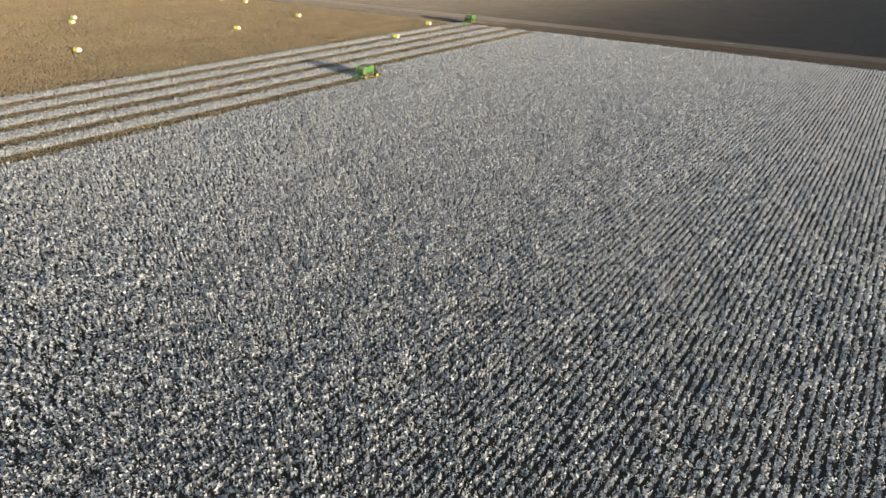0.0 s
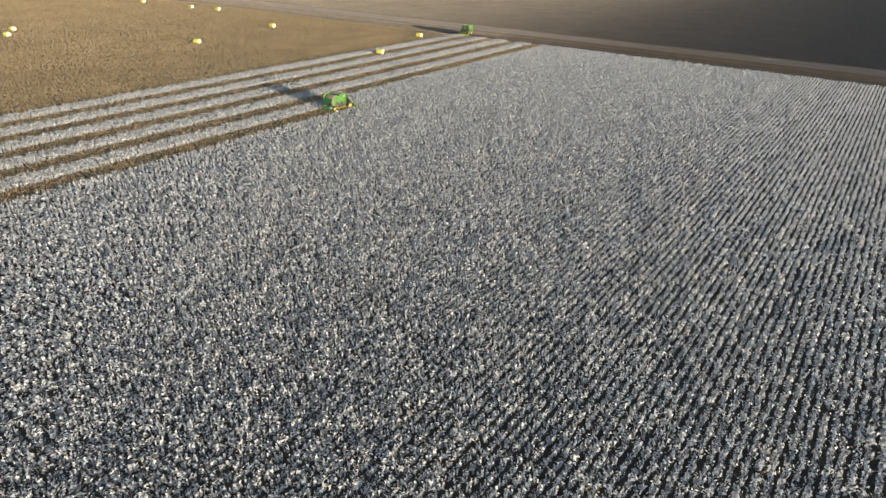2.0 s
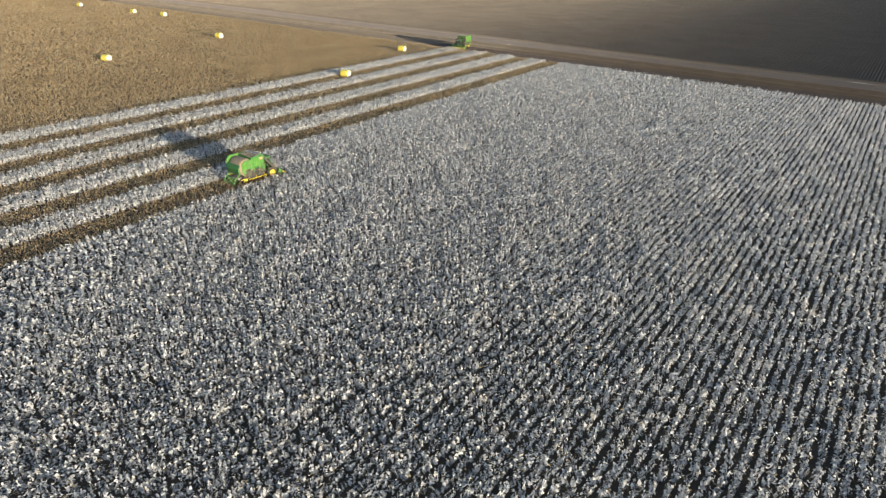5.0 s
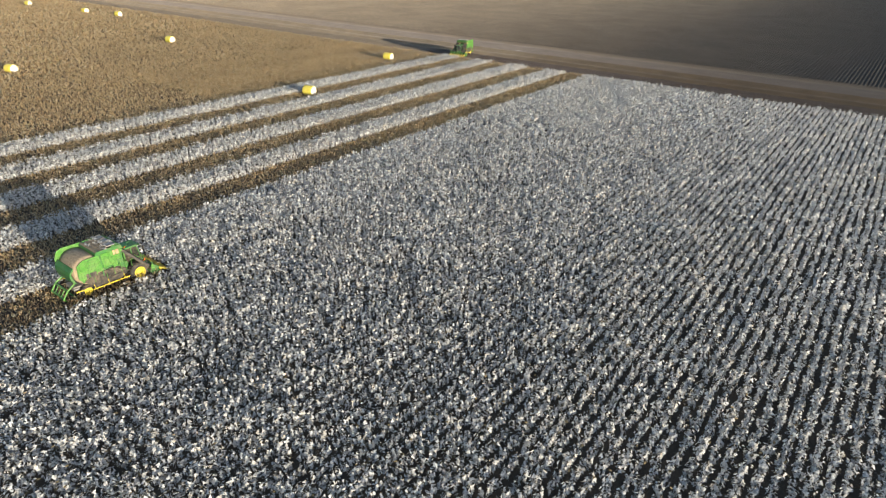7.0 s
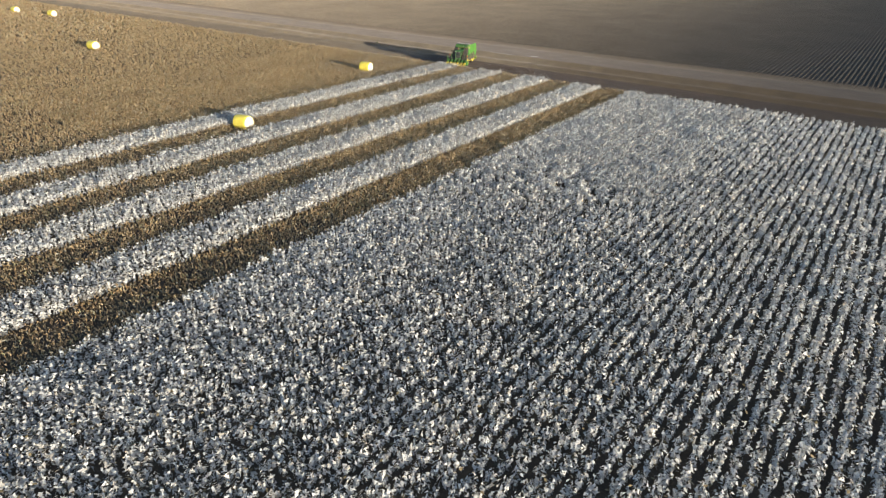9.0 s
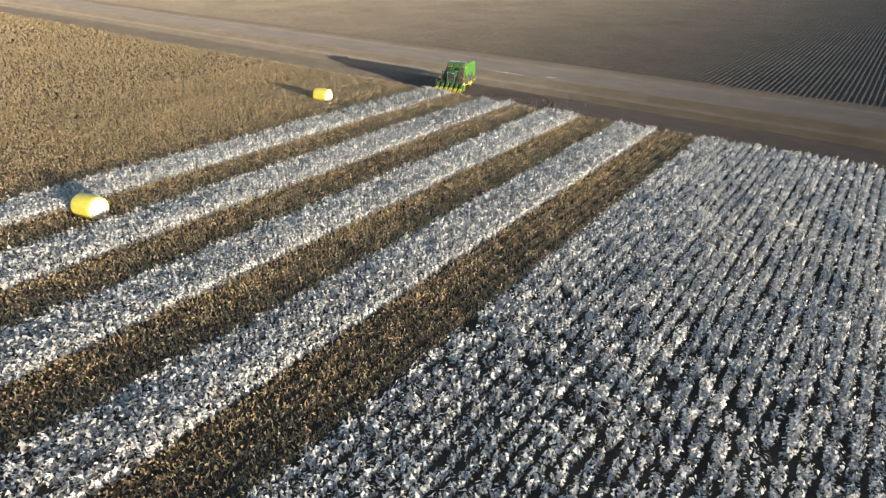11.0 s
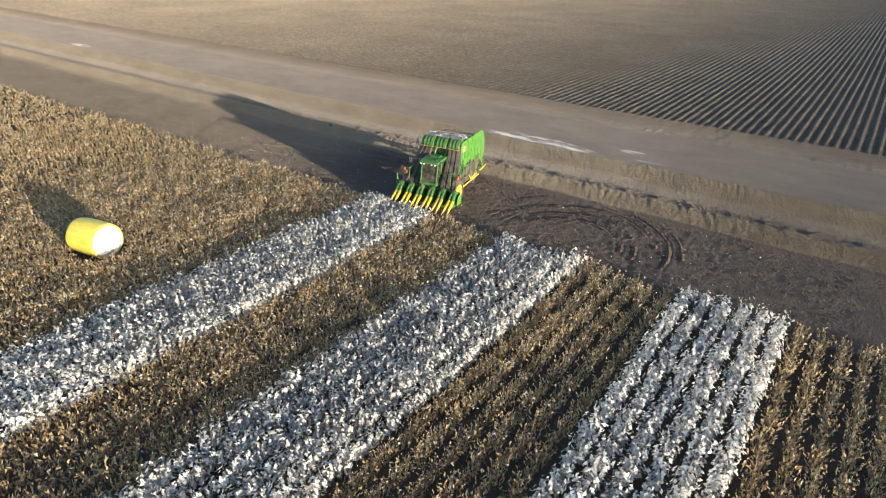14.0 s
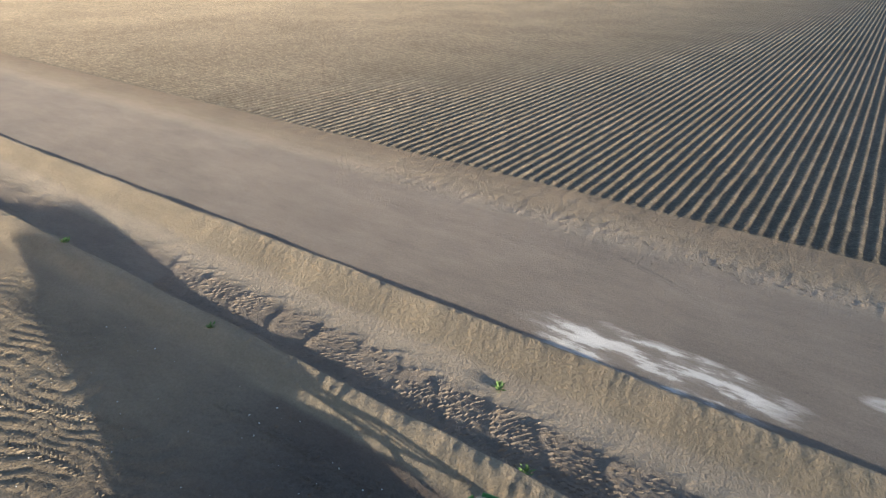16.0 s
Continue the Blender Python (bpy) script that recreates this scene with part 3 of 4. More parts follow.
# scuffed lug prints in the bowls of the sandy track
for v0 in np.arange(14.3, 16.9, 0.24):
    for px in np.arange(-31, 22, 0.34):
        if vnoise(np.array([px * 0.35]), np.array([v0 * 0.8]))[0] < _h.uniform(-0.5, 0.12) or _h.random() < 0.12:
            continue
        pv = v0 + _h.normal(0, 0.035)
        q = px + 0.17 * (int(v0 / 0.24) % 2) + _h.normal(0, 0.03)
        prints.append(ridge(np.array((q, pv + SKEW * q, ground_z(q, pv))), 0.9 + 0.5 * math.sin(px * 0.4) + _h.normal(0, 0.2), _h.uniform(0.26, 0.42), _h.uniform(0.08, 0.12), _h.uniform(0.022, 0.045) * (1.0 + 0.5 * float(smooth(-12, -2, px)))))
soil_pieces("tyre_prints", prints, "chevron lug prints pressed into the bare soil", "tyre tracks")

clods = []
for _ in range(6500):
    px, pv = _h.uniform(-30, 27), _h.uniform(0.2, 11.2)
    if vnoise(np.array([px * 0.7]), np.array([pv * 0.7]))[0] < _h.uniform(-0.7, 0.5):
        continue
    w = _h.uniform(0.045, 0.09) * (1.7 if _h.random() < 0.07 else 1)
    clods.append(ridge(np.array((px, pv + SKEW * px, ground_z(px, pv))), _h.uniform(0, 6.28), w * _h.uniform(1.2, 2.0), w, w * _h.uniform(0.3, 0.6)))
for _ in range(700):
    px, pv = _h.uniform(-35, 30), 36.2 + _h.normal(0, 1.1)
    w = _h.uniform(0.05, 0.13)
    clods.append(ridge(np.array((px, pv + SKEW * px, ground_z(px, pv))), _h.uniform(0, 6.28), w * 1.5, w, w * _h.uniform(0.3, 0.6)))
soil_pieces("soil_clods", clods, "crumbly clods lying on the worked soil", "clods")

scraps = []
for _ in range(260):
    px, pv = _h.uniform(-30, 22), _h.uniform(0.3, 11.0)
    w = _h.uniform(0.025, 0.06)
    scraps.append(ridge(np.array((px, pv + SKEW * px, ground_z(px, pv) + 0.012)), _h.uniform(0, 6.28), w * _h.uniform(1.2, 2.2), w, w * 0.6))
soil_pieces("cotton_scraps", scraps, "scraps of white lint scattered on the soil", "lint", LINT)

# furrowed field beyond the road
gx = np.concatenate([np.arange(-420, -60, 0.2), np.arange(-60, 30, 0.2), np.arange(30, 220.1, 0.25)])
gv = np.concatenate([[42.2, 42.35], np.arange(42.8, 64, 1.2), np.array(spread(64, 700, 4.5, 1.25))])


def furrows(x, v):
    crest = 0.5 + 0.5 * np.cos(2 * np.pi * x)
    near = smooth(42.2, 42.7, v)
    return (0.18 * crest**0.8 - 0.08 + 0.07 * fbm(x * 2.5, v * 0.9, 2) * (v < 66)) * near - 0.02


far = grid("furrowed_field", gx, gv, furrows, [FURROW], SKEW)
lumps = []
for _ in range(5200):
    px = _h.uniform(-48, 34)
    pv = 42.6 + 30 * _h.random() ** 1.6
    crest = round(px) + _h.normal(0, 0.17)
    w = _h.uniform(0.05, 0.12)
    lumps.append(ridge(np.array((crest, pv + SKEW * crest, float(furrows(np.array([crest]), np.array([pv]))[0]))), _h.uniform(0, 6.28), w * _h.uniform(1.2, 1.9), w, w * _h.uniform(0.4, 0.8)))
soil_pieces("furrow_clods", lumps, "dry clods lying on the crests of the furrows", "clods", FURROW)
tagged(far, "ploughed dark brown field with straight parallel furrows", "field", kind="structure")

# ======== crops ========
FIELD_END = -0.35                       # rows stop here


def flake(c, size, g, out=None, loose=0.45):
    """A tuft or leaf: a bent pair of triangles facing outwards from the bush."""
    n = g.normal(0, 1, 3) if out is None else np.array(out, float) + g.normal(0, loose, 3)
    n /= np.linalg.norm(n)
    d = np.array((*g.normal(0, 0.5, 2), 1.0))
    d -= n * (d @ n)
    d /= np.linalg.norm(d)
    s = np.cross(n, d) * g.uniform(0.6, 0.85)
    k = n * g.uniform(0.15, 0.5)
    v = c + size * np.array([-d * 0.95, s - k, d * g.uniform(0.85, 1.15), -s * g.uniform(0.8, 1.0) - k])
    return v, np.array([(0, 1, 2), (0, 2, 3)])


def facing(g, out, loose):
    """Axes of a small piece: normal, sideways and roughly upwards."""
    n = np.array(out, float) + g.normal(0, loose, 3)
    n /= np.linalg.norm(n)
    t = np.array((*g.normal(0, 0.45, 2), 1.0))
    t -= n * (t @ n)
    t /= np.linalg.norm(t)
    return n, np.cross(n, t), t


def tuft(c, size, g, out, loose=0.45):
    """A tuft: a shallow four-sided cap facing outwards, taller than wide."""
    n, s, t = facing(g, out, loose)
    V = [c + n * size * 0.45]
    for k in range(4):
        a = 1.5708 * k + g.uniform(-0.4, 0.4)
        V.append(c + size * g.uniform(0.75, 1.25) * (0.8 * math.cos(a) * s + 1.7 * math.sin(a) * t) - n * size * g.uniform(0.2, 0.6))
    return np.array(V), np.array([(0, k + 1, (k + 1) % 4 + 1) for k in range(4)])


def chip(c, size, g, out, loose=0.45, tall=1.08):
    """A single small tuft seen from far off."""
    n, s, t = facing(g, out, loose)
    turn = g.uniform(0, 6.28)
    return np.array([c + size * (1.0 * math.cos(a) * s + tall * math.sin(a) * t) for a in (turn + g.uniform(-0.3, 0.3), turn + g.uniform(1.8, 2.4), turn + g.uniform(3.9, 4.5))]), np.array([(0, 1, 2)])


def tall_chip(c, size, g, out, loose=0.45):
    """A tuft drawn out along its upright branch."""
    return chip(c, size, g, out, loose, 1.5)


def husk(c, size, g, out, loose=0.45):
    """A dry bur or curled leaf standing on its twig: one narrow upright triangle."""
    t = np.array((0.35 * out[0], 0.35 * out[1], 1.0)) + g.normal(0, 0.32, 3)
    t /= np.linalg.norm(t)
    s = np.cross(t, g.normal(0, 1, 3))
    s /= np.linalg.norm(s)
    w, k = size * g.uniform(0.5, 0.85), g.uniform(-0.4, 0.6)
    return np.array([c - t * size * 0.8 + s * w * 0.4, c + s * w + t * size * k, c - s * w * g.uniform(0.2, 0.7) + t * size * g.uniform(0.8, 1.2)]), np.array([(0, 1, 2)])


def shoots(put, stems, per, radius, h, low, size, g, mat, piece, loose=0.5):
    """Upright branches fanning out from one root, each hung with small pieces up to its tip."""
    for i in range(stems):
        a = 6.283 * (i + g.uniform(-0.3, 0.3)) / stems
        r = radius * (0.15 if i == 0 else g.uniform(0.55, 1.1))
        top = h * (g.uniform(1.0, 1.15) if i == 0 else g.uniform(0.72, 1.02))
        for k in range(per):
            f = low + (1 - low) * (k + g.uniform(0.2, 0.9)) / per
            bow = math.sqrt(f) * r
            c = np.array((bow * math.cos(a), bow * math.sin(a), f * top)) + g.normal(0, 0.035, 3)
            put(piece(c, g.uniform(*size) * (1.1 - 0.35 * f), g, (math.cos(a) + 0.2, math.sin(a), 0.2 + 0.9 * f), loose), mat)


def bush(put, count, radius, h, low, size, g, mat, loose=0.45, stretch=1.0, piece=None):
    """Flakes over a rounded plant, from a share low of its height up to the top."""
    lean = g.normal(0, 0.05, 2)
    for k in range(count):
        f = (k + g.random()) / count
        z = low + (1 - low) * (1 - f ** 1.25)
        r = radius * math.sqrt(max(0.03, 1 - ((z - 0.45) / 0.62) ** 2)) * g.uniform(0.7, 1.12)
        a = k * 2.4 + g.normal(0, 0.5)
        c = np.array((r * math.cos(a) + lean[0], r * math.sin(a) * stretch + lean[1], z * h))
        put((piece or flake)(c, g.uniform(*size), g, (math.cos(a) * r / radius, math.sin(a) * r / radius, 1.5 * (z - 0.45)), loose), mat)


def blade(c, length, width, g, up=0.0):
    """A dry leaf or bur: one bent pair of triangles."""
    a = g.uniform(0, 6.28)
    d = np.array((math.cos(a), math.sin(a), up + g.uniform(-0.5, 0.5)))
    d /= np.linalg.norm(d)
    s = np.cross(d, (0, 0, 1.0)) + g.normal(0, 0.25, 3)
    s /= np.linalg.norm(s)
    v = np.array([c, c + d * length * 0.5 + s * width, c + d * length, c + d * length * 0.5 - s * width])
    return v, np.array([(0, 1, 2), (0, 2, 3)])


def stick(a, b, w, g):
    a, b = np.array(a, float), np.array(b, float)
    s = np.cross(b - a, g.normal(0, 1, 3))
    s *= w / np.linalg.norm(s)
    return np.array([a - s, a + s, b + s * 0.5, b - s * 0.5]), np.array([(0, 1, 2), (0, 2, 3)])


def plant(kind, g):
    """One plant as (points, triangles, material number): 0 lint, 1 leaf, 2 stalk."""
    V, F, M, N = [], [], [], []

    def put(vf, mat):
        n = sum(len(v) for v in V)
        p, f = vf
        d = np.cross(p[f[:, 1]] - p[f[:, 0]], p[f[:, 2]] - p[f[:, 0]]).sum(0)
        d /= np.linalg.norm(d) + 1e-9
        c = p.mean(0) - (0, 0, 0.35)
        if d @ c < 0:
            d, f = -d, f[:, ::-1]
        V.append(p); F.append(f + n); M.append(np.full(len(f), mat))
        N.append(np.tile(d, (len(p), 1)))
    h = g.uniform(0.98, 1.14)
    if kind == "cotton_close":
        for k in range(3):
            put(stick((0, 0, 0), (*g.normal(0, 0.14, 2), h * g.uniform(0.7, 1.0)), 0.012, g), 2)
        shoots(put, 9, 7, 0.46, h, 0.12, (0.065, 0.11), g, 0, tuft)
        for k in range(8):
            put(blade(np.array((*g.normal(0, 0.28, 2), h * g.uniform(0.25, 0.9))), 0.13, 0.035, g), 1)
    elif kind == "cotton_near":
        put(stick((0, 0, 0), (*g.normal(0, 0.08, 2), h * 0.8), 0.014, g), 2)
        shoots(put, 8, 6, 0.44, h, 0.18, (0.09, 0.145), g, 0, tall_chip, 0.45)
        for k in range(3):
            put(blade(np.array((*g.normal(0, 0.26, 2), h * g.uniform(0.2, 0.85))), 0.18, 0.05, g), 1)
    elif kind == "cotton_mid":
        shoots(put, 5, 4, 0.43, h * 1.02, 0.22, (0.155, 0.24), g, 0, chip, 0.45)
        put(blade(np.array((*g.normal(0, 0.3, 2), h * g.uniform(0.4, 0.9))), 0.3, 0.09, g), 1)
    elif kind == "cotton_far":
        shoots(put, 4, 3, 0.42, h * 1.02, 0.28, (0.21, 0.31), g, 0, chip, 0.42)
    elif kind == "stub_close":
        h = g.uniform(0.72, 0.92)
        for k in range(5):
            a, r = g.uniform(0, 6.28), g.uniform(0.05, 0.3)
            put(stick((0, 0, 0.05), (r * math.cos(a), r * math.sin(a), h * g.uniform(0.8, 1.15)), 0.012, g), 2)
        shoots(put, 10, 8, 0.49, h, 0.12, (0.08, 0.135), g, 2, husk)
        for k in range(5):
            put(blade(np.array((*g.normal(0, 0.2, 2), h * g.uniform(0.2, 0.8))), 0.14, 0.035, g), 1)
        for k in range(g.integers(3, 8)):
            put(tuft(np.array((*g.normal(0, 0.22, 2), h * g.uniform(0.6, 1.05))), g.uniform(0.03, 0.05), g, (0, 0, 1)), 0)
    elif kind == "stub_near":
        h = g.uniform(0.72, 0.90)
        for k in range(3):
            a, r = g.uniform(0, 6.28), g.uniform(0.0, 0.22)
            put(stick((0, 0, 0.1), (r * math.cos(a), r * math.sin(a), h * g.uniform(0.9, 1.12)), 0.014, g), 2)
        shoots(put, 7, 5, 0.46, h, 0.12, (0.11, 0.17), g, 2, husk)
        put(blade(np.array((*g.normal(0, 0.2, 2), h * g.uniform(0.2, 0.7))), 0.2, 0.06, g), 1)
        if g.random() < 0.4:
            put(flake(np.array((*g.normal(0, 0.2, 2), h * g.uniform(0.5, 0.95))), 0.04, g), 0)
    elif kind == "stub_mid":
        h = g.uniform(0.70, 0.88)
        shoots(put, 6, 4, 0.48, h, 0.15, (0.13, 0.20), g, 2, husk, 0.42)
        put(blade(np.array((*g.normal(0, 0.15, 2), h * 0.4)), 0.3, 0.1, g, 0.8), 1)
    else:                               # stub_far
        h = g.uniform(0.66, 0.84)
        bush(put, 13, 0.52, h, 0.2, (0.22, 0.32), g, 2, 0.45, 1.7, husk)
    return np.concatenate(V), np.concatenate(F), np.concatenate(M), np.concatenate(N)


_g = np.random.default_rng(21)
TEMPLATES = {k: [plant(k, _g) for _ in range(n)] for k, n in
             (("cotton_close", 40), ("stub_close", 40), ("cotton_near", 40), ("cotton_mid", 40), ("cotton_far", 30), ("stub_near", 40), ("stub_mid", 30), ("stub_far", 24))}


def row_points(x0, x1, ya, yb, spacing, jitter=0.07):
    """Places along rows one metre apart between x0 and x1; ya and yb are functions of x."""
    P = []
    for x in np.arange(x0 + 0.5, x1, 1.0):
        a, b = ya(x), yb(x) + rng.uniform(-0.35, 0.25)
        n = int((b - a) / spacing)
        if n > 0:
            y = b - (np.arange(n) + rng.random(n) * 0.6) * spacing
            P.append(np.stack([x + rng.normal(0, jitter, n) + 0.03 * np.sin(y * 0.35 + x), y], -1))
    return np.concatenate(P) if P else np.zeros((0, 2))


def keep_out(P, rect):
    x0, x1, y0, y1 = rect
    return P[~((P[:, 0] > x0) & (P[:, 0] < x1) & (P[:, 1] > y0) & (P[:, 1] < y1))]


def crop(name, sets, label, category):
    """One crop stand of many plants: sets of (kind, places, size)."""
    CO, NO, TR, MI, base = [], [], [], [], 0
    for kind, P, size in sets:
        ts = TEMPLATES[kind]
        slim, run, vary = {"stub_far": (1.0, 1.2, 0.08)}.get(kind, (0.93, 1.1, 0.16)) if kind.startswith("stub") else (1.0, 1.10, 0.19)   # plants close up along their row
        pick = rng.integers(0, len(ts), len(P))
        for i, (tv, tf, tm, tn) in enumerate(ts):
            p = P[pick == i]
            if not len(p):
                continue
            a = rng.uniform(0, 6.28, len(p))
            big = 1.0 + 0.05 * np.clip(2.5 * fbm(p[:, 0] * 0.25, p[:, 1] * 0.25, 3), -1, 1)
            s = size * rng.uniform(1 - vary, 1 + vary, len(p)) * big
            c, n = np.cos(a) * s, np.sin(a) * s
            x = slim * (c[:, None] * tv[:, 0] - n[:, None] * tv[:, 1]) + p[:, :1]
            y = run * (n[:, None] * tv[:, 0] + c[:, None] * tv[:, 1]) + p[:, 1:]
            z = s[:, None] * tv[:, 2] + 0 * x
            CO.append(np.stack([x, y, z], -1).reshape(-1, 3))
            # soft shading: each piece leans towards the rounded side of its row
            ca, sa = np.cos(a)[:, None], np.sin(a)[:, None]
            face = np.stack([ca * tn[:, 0] - sa * tn[:, 1], sa * tn[:, 0] + ca * tn[:, 1], tn[:, 2] + 0 * x], -1).reshape(-1, 3)
            side = np.stack([1.5 * (x - p[:, :1]), 0.6 * (y - p[:, 1:]), 0.75 * (tv[:, 2] - 0.5) + 0 * x], -1).reshape(-1, 3)
            nn = 0.5 * face + side
            nn = nn + face * np.clip(0.25 - (nn * face).sum(1), 0, None)[:, None]
            NO.append(nn / np.linalg.norm(nn, axis=1, keepdims=True))
            TR.append((tf[None] + (base + np.arange(len(p)) * len(tv))[:, None, None]).reshape(-1, 3))
            MI.append(np.tile(tm, len(p)))
            base += len(p) * len(tv)
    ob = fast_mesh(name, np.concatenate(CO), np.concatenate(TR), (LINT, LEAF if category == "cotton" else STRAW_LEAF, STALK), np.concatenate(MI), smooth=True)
    lean = ob.data.attributes.new("custom_normal", "FLOAT_VECTOR", "POINT")
    lean.data.foreach_set("vector", np.concatenate(NO).astype(np.float32).ravel())
    return tagged(ob, label, category, kind="stuff")


def end(x):
    return FIELD_END + SKEW * x


def back(x):
    """Where the crop passes out of sight behind the start of the flight."""
    return -289.0 - 0.372 * (x - 143.0) if x < 143 else -289.0 + 0.75 * (x - 143.0)


PICK_Y = -130.6                         # the machine has cut its strip up to here


def close_share(P):
    return smooth(-28, -18, P[:, 1]) * (1 - smooth(13, 18, P[:, 0])) * smooth(-30, -22, P[:, 0])


def near_share(P):
    return smooth(-82, -48, P[:, 1] + 0.9 * np.minimum(0, P[:, 0] + 6))


def stand(x0, x1, low, kinds, spacing):
    """Plants of three grades over rows from low up to the row ends."""
    close, near, mid = kinds
    P = row_points(x0, x1, lambda x: max(-82.0, low(x)), end, spacing[0])
    m = row_points(x0, x1, low, lambda x: -82.0, spacing[1])
    r = rng.random(len(P))
    is_close = r < close_share(P)
    is_near = ~is_close & (rng.random(len(P)) < near_share(P))
    return [(close, P[is_close], 1.0), (near, P[is_near], 1.0), (mid, np.concatenate([P[~is_close & ~is_near], m]), 1.0)]


for x0, lab in ((-6, "long strip of six unpicked white cotton rows beside picked stubble"), (6, "long strip of six unpicked white cotton rows between picked strips"),
                (18, "long strip of six unpicked white cotton rows between picked strips"), (30, "long strip of six unpicked white cotton rows between picked strips")):
    tagged(crop("cotton_strip", stand(x0, x0 + 6, back, ("cotton_close", "cotton_near", "cotton_mid"), (0.39, 0.6)), lab, "cotton"), group="cotton strips")
BALES_ON_STRIPS = (1.3, 4.5, -66.0, -62.7)
for x0 in (0, 12, 24, 36):
    sets = stand(x0, x0 + 6, back, ("stub_close", "stub_near", "stub_mid"), (0.40, 0.66))
    if x0 == 0:
        sets = [(k, keep_out(P, BALES_ON_STRIPS), s) for k, P, s in sets]
    ob = crop("picked_strip", sets, "picked strip of brown cotton stalks with dry leaves", "stubble")
    tagged(ob, group="picked strips")

# main stand, the strip that the machine leaves, and the strip that it has cut


def lane(P):
    """Distance from the middle line of the open field that the flight follows."""
    ax, ay, bx, by = 175.0, -259.0, -8.0, 11.0
    L = math.hypot(bx - ax, by - ay)
    return ((P[:, 0] - ax) * (by - ay) - (P[:, 1] - ay) * (bx - ax)) / L


fine = row_points(54, 216, back, end, 0.65)
fine = fine[np.abs(lane(fine)) < 40]
fine2 = row_points(42, 54, lambda x: PICK_Y, end, 0.52)


def finest(P):
    return (P[:, 1] + rng.normal(0, 6, len(P)) > -54) & (P[:, 0] < 66)


nearest = row_points(42, 66, lambda x: -72.0, end, 0.46)
nearest = nearest[finest(nearest)]
fine, fine2 = fine[~finest(fine)], fine2[~finest(fine2)]
coarse = row_points(54, 216, back, end, 0.76)
coarse = coarse[(np.abs(lane(coarse)) > 40)]
crop("cotton_field", [("cotton_near", nearest, 1.0), ("cotton_mid", fine, 1.0), ("cotton_mid", fine2, 1.0), ("cotton_far", coarse, 1.0)],
     "wide field of ripe white cotton in straight rows", "cotton")
crop("cotton_strip", [("cotton_mid", row_points(42, 48, back, lambda x: PICK_Y, 0.55), 1.0)], "strip of white cotton beside the working harvester", "cotton")
tagged(crop("picked_strip", [("stub_mid", row_points(48, 54, back, lambda x: PICK_Y, 0.6), 1.0)], "freshly picked strip of brown stalks behind the harvester", "stubble"), group="picked strips")

# the large picked field
def clear_bales(P):
    for x, y in BALE_PLACES[1:]:
        P = keep_out(P, (x - 1.6, x + 1.6, y - 1.6, y + 1.6))
    return P


BALE_PLACES = [(2.9, -64.4), (-13.9, -18.0), (-87.4, -44.4), (-70.5, -98.4), (-166.2, -20.7), (-187.3, -24.6), (-234.0, -29.0), (-64.0, -177.8),
               (-143.8, -142.8), (-159.8, -134.4)]
sets = stand(-30, -6, back, ("stub_close", "stub_near", "stub_mid"), (0.41, 0.85)) + stand(-46, -30, back, ("stub_close", "stub_near", "stub_mid"), (0.54, 0.9))
mid = np.concatenate([row_points(-60, -46, back, end, 0.85), row_points(-110, -60, lambda x: max(back(x), -80), end, 0.95)])
farp = np.concatenate([row_points(-320, -110, back, end, 1.9), row_points(-110, -60, back, lambda x: max(back(x), -80), 1.5)])
sets += [("stub_mid", mid, 1.0), ("stub_far", farp, 1.0)]
crop("stubble_field", [(k, clear_bales(P), z) for k, P, z in sets],
     "picked field of brown cotton stalks and dry leaves", "stubble")

# ======== bales ========


def round_bale(x, y, turn, size=1.0):
    """A wrapped round cotton bale lying on its side, axis along local x."""
    r, w = 1.16 * size, 1.22 * size
    e = new("round_bale")
    ax = pose(0, 0, r * 0.97, 0, 90, 0)
    body = turned([(r * 0.90, -w), (r * 0.95, -w * 0.995), (r * 0.985, -w * 0.95), (r, -w * 0.8), (r * 1.015, 0), (r, w * 0.8), (r * 0.985, w * 0.95), (r * 0.95, w * 0.995), (r * 0.90, w)], ax, 40)
    for v in body.verts:
        n = noise.noise(v.co * 1.4 + Vector((x, y, 0)))
        v.co += Vector((0, v.co.y, v.co.z - r)).normalized() * n * 0.05
        v.co.z = max(v.co.z, 0.0)
    part("wrap", body, WRAP, e, "glossy yellow plastic wrap", True)
    for s in (-1, 1):
        end_bm = turned([(r * 0.90, s * w * 0.985), (r * 0.885, s * w * 1.012), (r * 0.5, s * w * 1.03), (r * 0.1, s * w * 1.036)], ax, 32)
        for v in end_bm.verts:
            v.co.x += s * 0.035 * noise.noise(v.co * 3.0)
        part("cotton_face", end_bm, BALE_END, e, "exposed white pressed cotton", True)
    e.matrix_world = pose(x, y, 0.02, 0, 0, turn)
    return tagged(e, "round cotton module in yellow wrap lying on picked stubble", "cotton bale", "round cotton bales")


for i, (bx, by) in enumerate(BALE_PLACES):
    round_bale(bx, by, (12, 11, 8, 14, 10, 6, 12, 9, 13, 8)[i])

